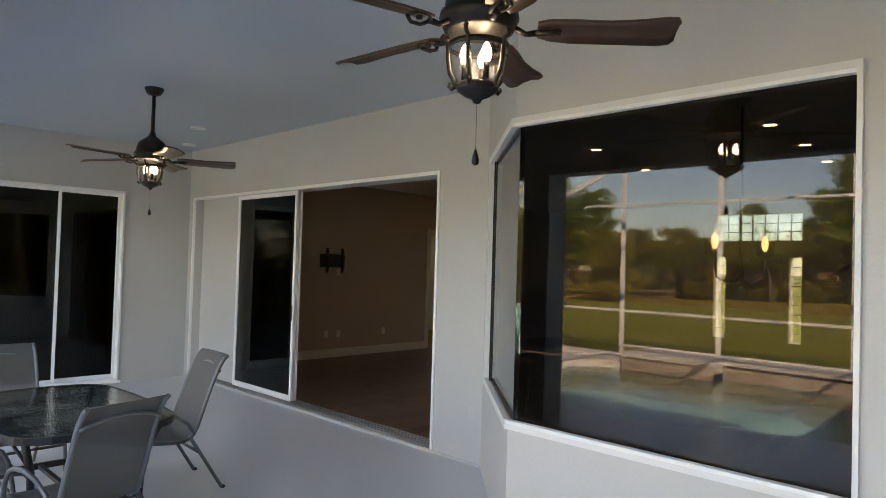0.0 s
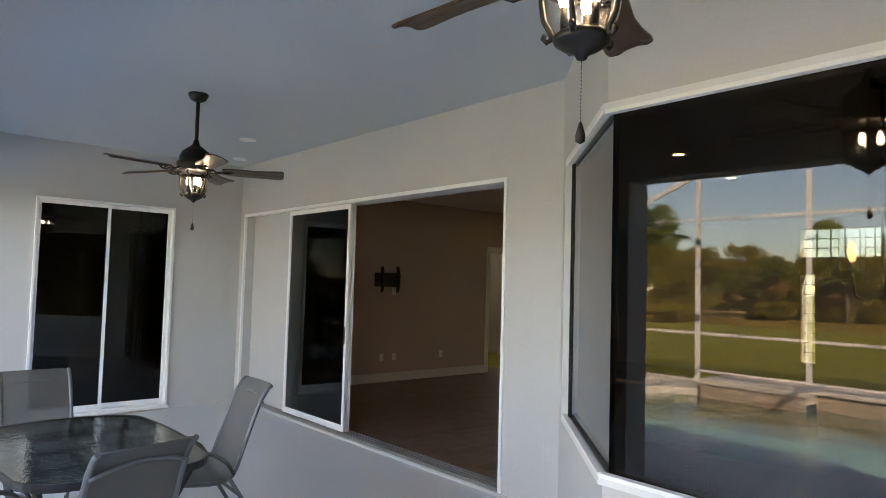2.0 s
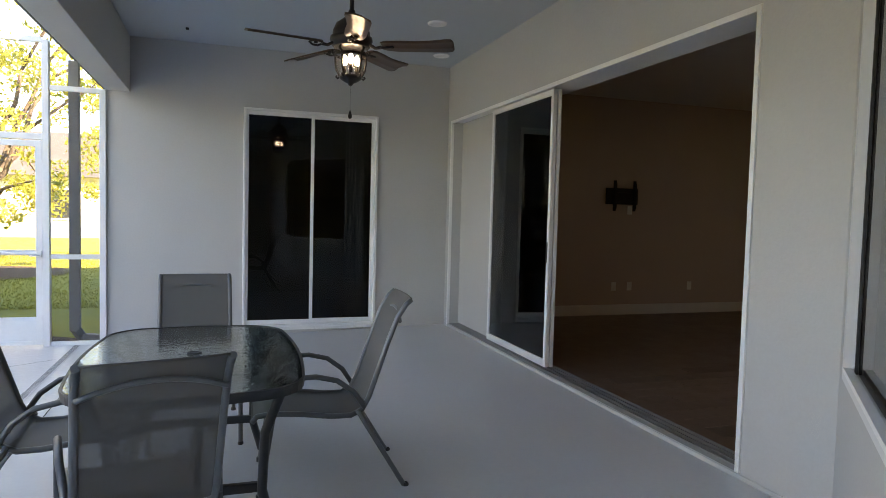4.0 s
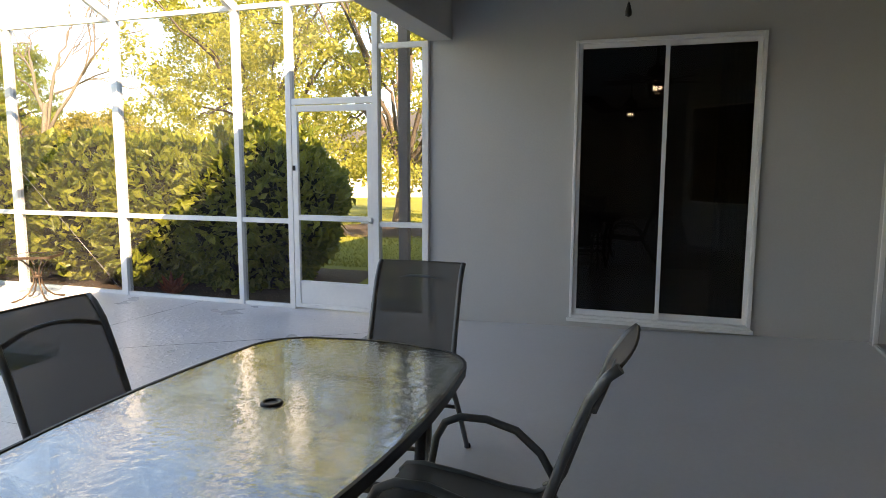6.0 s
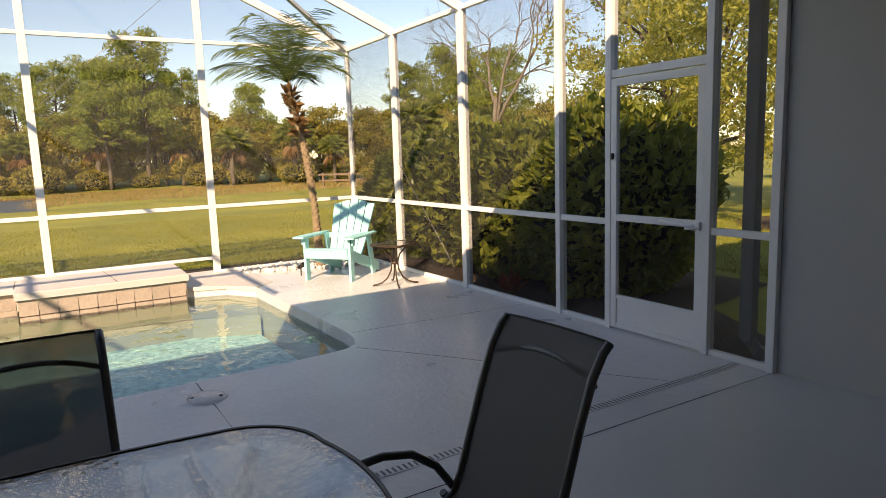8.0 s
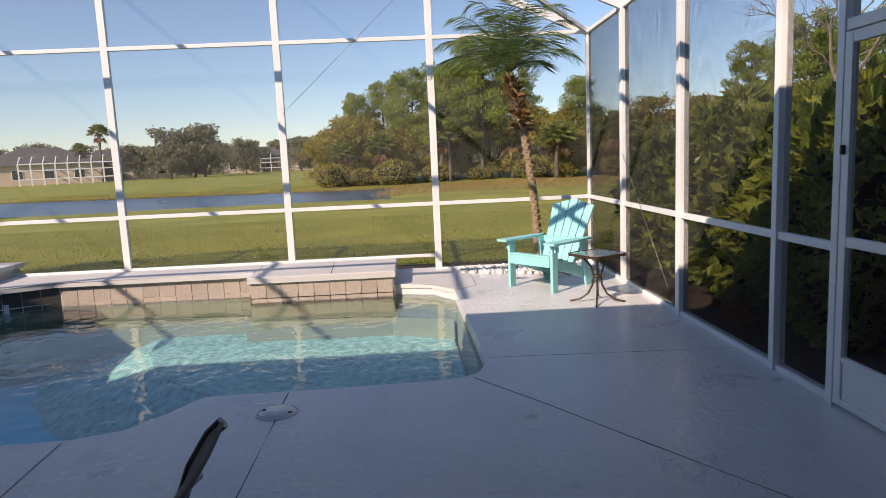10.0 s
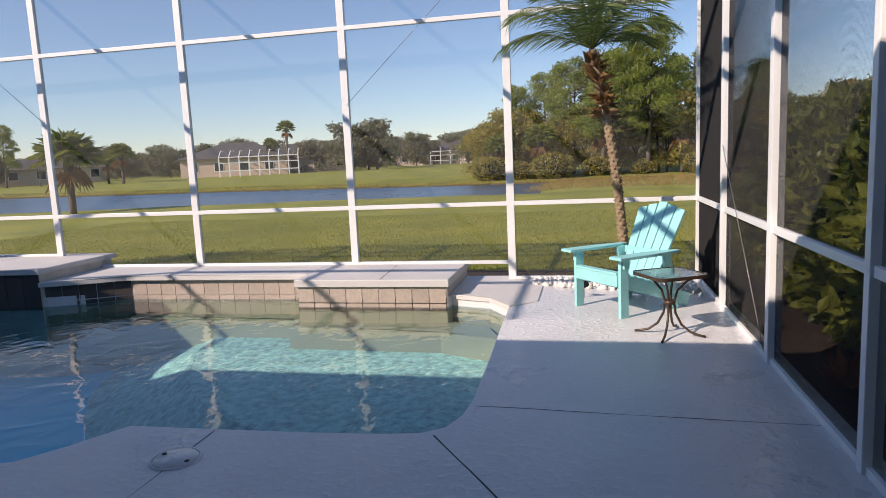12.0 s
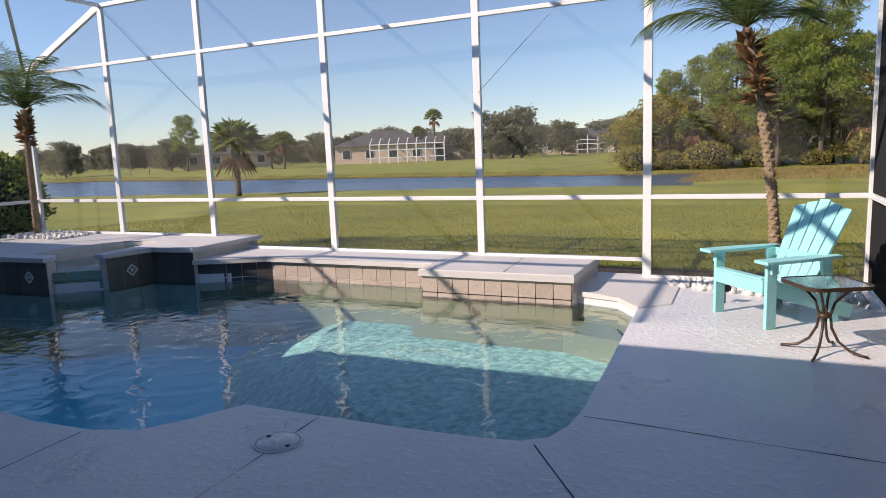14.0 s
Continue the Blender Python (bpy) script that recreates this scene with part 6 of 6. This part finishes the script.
k_ = np.array([[0.02 * math.cos(a), 0.02 * math.sin(a), 0.06] for a in np.linspace(0, 6.28, 26)])
d_ = np.array([[math.cos(a), math.sin(a), 0.6 + 0.5 * (i % 3)] for i, a in enumerate(np.linspace(0, 31, 26))])
leaves("leaf_rosette", br, k_ + d_ * 0.08, 0.24, leaf_mat("bromeliad_leaf", (0.25, 0.06, 0.02), (0.45, 0.15, 0.05), 0.3), dirs=d_ * 3, aspect=0.25, spread=0.2, up=0)

# trees on the hedge side
def put(t, x, y, s=1.0, rz=0.0):
    t.matrix_world = pose(x, y, ground_z(x, y), 0, 0, rz) @ Matrix.Scale(s, 4)
    return t


def again(t, x, y, s=1.0, rz=0.0):
    return copy_thing(t, pose(x, y, ground_z(x, y), 0, 0, rz) @ Matrix.Scale(s / t.scale[0], 4))


oak = put(broad_tree("oak_tree", 8.8, 3.9, 1.3, 190, 150, 0.12, OAK_LEAF, "leafy yellow-green oak tree on the side lawn", 0.15, 0.52), -3.9, 18.2)
again(oak, -8.5, 19.5, 1.05, 80)
again(oak, -12.5, 24.0, 0.9, 140)
put(bare_tree("bare_tree", 11.0, "tall leafless grey-barked tree behind the hedge"), -14.8, 17.6)
bare = [o for o in bpy.data.objects if o.name.startswith("bare_tree")][0]
for x, y, s, rz in ((-74, -78, 0.62, 20), (-80, -70, 0.55, 130), (-69, -76, 0.6, 250), (-84, -74, 0.6, 80)):
    again(bare, x, y, s, rz)
pine = put(pine_tree("pine_tree", 9.3, "tall pine tree with tufted dark green needles"), -38, 31.0)
for x, y, s, rz in ((-44, 36, 1.0, 70), (-31, 30, 0.85, 150), (-82, -78, 0.95, 60), (-53.8, 12.4, 1.22, 15), (-52.8, 9.6, 0.98, 170), (-58, 6.5, 1.0, 10), (-60, 9.5, 1.08, 90), (-62, 4.0, 0.95, 200), (-57, 13.5, 0.9, 250), (-64, 17, 1.05, 30), (-55, 21, 0.85, 120), (-60, 1.5, 0.82, 310), (-48, 33, 1.0, 220), (-62, 12, 1.1, 160)):
    again(pine, x, y, s, rz)
wood = put(broad_tree("woodland_tree", 5.6, 2.6, 0.8, 60, 130, 0.24, WOODS_LEAF, "olive green woodland tree across the lake", 0.12, 0.85), -56, 1.0)
for i in range(26):
    y = -1.5 + i * 1.9
    again(wood, -55.0 - 5 * rng.random() + max(0, y - 12) * 0.55, y + rng.random(), 0.75 + 0.4 * rng.random(), 360 * rng.random())
for x, y, s in ((-33, 27, 0.8), (-29, 26, 0.7), (-27, 30, 0.8), (-36, 24, 0.75)):
    again(wood, x, y, s, 360 * rng.random())
sabal = put(fan_palm("sabal_palm", 3.2, "sabal palm with fan leaves and dry skirt"), -54, 15.0)
for x, y, s in ((-53.5, 4.0, 0.95), (-50, 18, 1.0), (-47, 22, 1.1), (-44, 24, 0.8), (-24, 20, 0.95), (-26, 21.5, 0.8), (-53, 0.5, 0.8), (-54, 9.0, 1.1), (-80, -64, 1.0), (-81, -57, 1.25), (-83, -61, 0.95)):
    again(sabal, x, y, s, 360 * rng.random())
put(fan_palm("sabal_palm", 2.8, "stout sabal palm with a big green crown on the lawn", 30, 1.25, 3), -27.9, -18.4, 1.0, 40)
tall = put(fan_palm("sabal_palm", 7.2, "tall slender palm beside the far house", 26, 1.2, 2), -100, -40.5, 1.0, 10)
again(tall, -101, -44, 0.7, 120)
ws = shrub("woods_shrub", 1.6, 1.6, 1.0, 2600, 0.22, WOODS_LEAF, "low green shrub at the edge of the woods", seed=50)
put(ws, -52.5, 0.0)
for i in range(10):
    again(ws, -52.0 - 3.5 * rng.random() + max(0, i - 4) * 2.4, 0.5 + i * 3.5 + 2 * rng.random(), 0.4 + 0.75 * rng.random(), 360 * rng.random())
far = broad_tree("far_tree", 9.0, 5.0, 1.0, 60, 90, 0.55, FAR_LEAF, "hazy olive tree in the distant tree line", 0.25, 1.5)
put(far, -128, -26, 0.7)
for i in range(130):
    y = -200 + i * 2.1
    again(far, -125 - 55 * rng.random(), y, 0.5 + 0.32 * rng.random(), 360 * rng.random())
for x, y, s in ((-102, -31, 0.8), (-104, -26.5, 0.85), (-107, -29, 0.8), (-110, -41, 0.6), (-85, -85, 0.6), (-70, -92, 0.6), (-100, -72, 0.5), (-55, -95, 0.65), (-36, -85, 0.7), (-105, -66, 0.5)):
    again(far, x, y, s, 360 * rng.random())
# reeds by the lake
pts_ = []
for i in range(16000):
    y = -90 + 120 * rng.random()
    far_x = -48.2 + 0.5 * math.sin(y * 0.13 + 1) + min(0.0, y + 0.65) * 0.17
    x = far_x + 0.4 - 3.6 * rng.random() ** 1.6
    pts_.append((x, y, max(LAKE_Z, ground_z(x, y)) + 0.04))
for i in range(15000):
    y = 0.5 + 40 * rng.random()
    x = -36.5 - 12.5 * rng.random()
    if lake_depth(x, y) < 0.2:
        pts_.append((x, y, ground_z(x, y) + 0.05))
rd = new("reeds", leaf_mesh("reeds", np.array(pts_), 0.19, REED, aspect=0.2, dirs=np.tile(np.array([0, 0, 1.0]), (len(pts_), 1)), spread=0.3))
tagged(rd, "dry brown reeds along the lake bank", "reeds", kind="stuff")

# lawn tufts near the cage
n_ = 130000
gx_ = -7.1 - 13 * rng.random(n_) ** 1.5
gy_ = -9 + 24 * rng.random(n_)
gx_[:45000] = -7.0 + 10 * rng.random(45000)
gy_[:45000] = 12.2 + 13 * rng.random(45000) ** 1.4
gc = np.stack([gx_, gy_, np.array([ground_z(x, y) for x, y in zip(gx_, gy_)]) + 0.02], 1)
GRASS_BLADE = leaf_mat("grass_blade", (0.19, 0.205, 0.024), (0.35, 0.32, 0.04), 0.4)
tagged(new("grass", leaf_mesh("grass", gc, 0.04, GRASS_BLADE, aspect=0.35, dirs=np.tile(np.array([0, 0, 0.8]), (n_, 1)), spread=0.6)), "short sunlit lawn grass blades", "grass", kind="stuff")

# ---- neighbours ----
HWALL = mat("beige_house_wall", (0.55, 0.43, 0.34), 0.85, bump=0.1)
WHITEWALL = mat("white_house_wall", (0.68, 0.66, 0.62), 0.85, bump=0.1)
HROOF = mat("grey_tile_roof", (0.10, 0.093, 0.088), 0.85, var=0.2, scale=1, fine=6, bump=0.4)
WINDARK = mat("dark_window", (0.03, 0.035, 0.04), 0.15, bump=0)


def house(name, w, d, hw, hr, wall, label, at, turn, cage_w=0.0):
    h = thing(name, label, "house", at=at, turn=turn)
    boxes("wall", wall, h, [(-w / 2, w / 2, -d / 2, d / 2, -0.3, hw)])
    bm = bmesh.new()
    e = 0.6
    lo = [bm.verts.new(p) for p in ((-w / 2 - e, -d / 2 - e, hw), (w / 2 + e, -d / 2 - e, hw), (w / 2 + e, d / 2 + e, hw), (-w / 2 - e, d / 2 + e, hw))]
    rl = max(0.5, w / 2 - d / 2)
    hi = [bm.verts.new((-rl, 0, hw + hr)), bm.verts.new((rl, 0, hw + hr))]
    bm.faces.new((lo[0], lo[1], hi[1], hi[0]))
    bm.faces.new((lo[1], lo[2], hi[1]))
    bm.faces.new((lo[2], lo[3], hi[0], hi[1]))
    bm.faces.new((lo[3], lo[0], hi[0]))
    bm.faces.new(lo[::-1])
    part("roof", bm, HROOF, h)
    for k in range(int(w / 4)):
        x = -w / 2 + 2 + k * 4
        win = boxes("window", WHITE, h, [(x - 0.75, x + 0.75, -d / 2 - 0.06, -d / 2 + 0.02, 0.8, 2.3)])
        boxes("pane", WINDARK, win, [(x - 0.65, x + 0.65, -d / 2 - 0.09, -d / 2 - 0.061, 0.9, 2.2)])
    if cage_w:
        for k in range(9):
            x = w / 2 - cage_w + 2 + k * cage_w / 8
            boxes("cage_post", WHITE, h, [(x - 0.09, x + 0.09, -d / 2 - 6.05, -d / 2 - 5.85, -0.3, 2.9)])
            bm = bmesh.new()
            add_bar(bm, (x, -d / 2 - 5.95, 2.98), (x, -d / 2 - 3.4, 4.0), 0.12, 0.14)
            add_bar(bm, (x, -d / 2 - 3.4, 4.0), (x, -d / 2 - 0.1, 4.0), 0.12, 0.14)
            part("cage_beam", bm, WHITE, h)
        for z in (0.8, 2.0, 2.9):
            boxes("cage_rail", WHITE, h, [(w / 2 - cage_w + 1.95, w / 2 + 2.05, -d / 2 - 6.03, -d / 2 - 5.93, z, z + 0.14)])
    return h


house("neighbour_house", 17, 12, 2.9, 2.7, HWALL, "beige stucco house with grey roof and screened pool", (-103, -51, 0.25), 112, 12)
house("neighbour_house", 16, 10, 2.6, 2.6, HWALL, "grey roofed house among distant trees", (-113, -43.5, 0.25), 118)
house("neighbour_house", 22, 12, 2.9, 3.0, HWALL, "distant beige house with arched screened pool", (-158, -27, 0.3), 102, 18)
house("neighbour_house", 18, 10, 2.8, 2.5, WHITEWALL, "white stucco house behind the side yard trees", (-7, 41, -0.1), 0)
house("neighbour_house", 16, 10, 2.6, 2.4, HWALL, "low pale house behind the lake", (-98, -84, 0.25), 133)
# rail fence by the woods
fence = thing("rail_fence", "weathered brown post and rail fence", "fence", at=(-40, 21.5, ground_z(-40, 21.5)), turn=40)
WOODF = mat("weathered_wood", (0.22, 0.15, 0.10), 0.85, bump=0.3)
for k in range(8):
    boxes("post", WOODF, fence, [(k * 2.0 - 0.06, k * 2.0 + 0.06, -0.06, 0.06, -0.3, 0.95)], 0.01)
for z in (0.35, 0.75):
    boxes("rail", WOODF, fence, [(-0.3, 14.3, -0.1, -0.06, z, z + 0.12)], 0.01)

# cable braces of the cage
for a, b in (((CX + 0.04, 6.79, 3.9), (CX + 0.04, 4.87, 2.15)), ((CX + 0.04, -1.40, 3.9), (CX + 0.04, 0.52, 2.2)), ((-4.95, CY1 - 0.04, 1.5), (-3.42, CY1 - 0.04, 0.06))):
    bm = bmesh.new()
    add_tube(bm, [a, b], 0.003, 6)
    part("cable_brace", bm, ALU, cage, "thin steel cable brace")
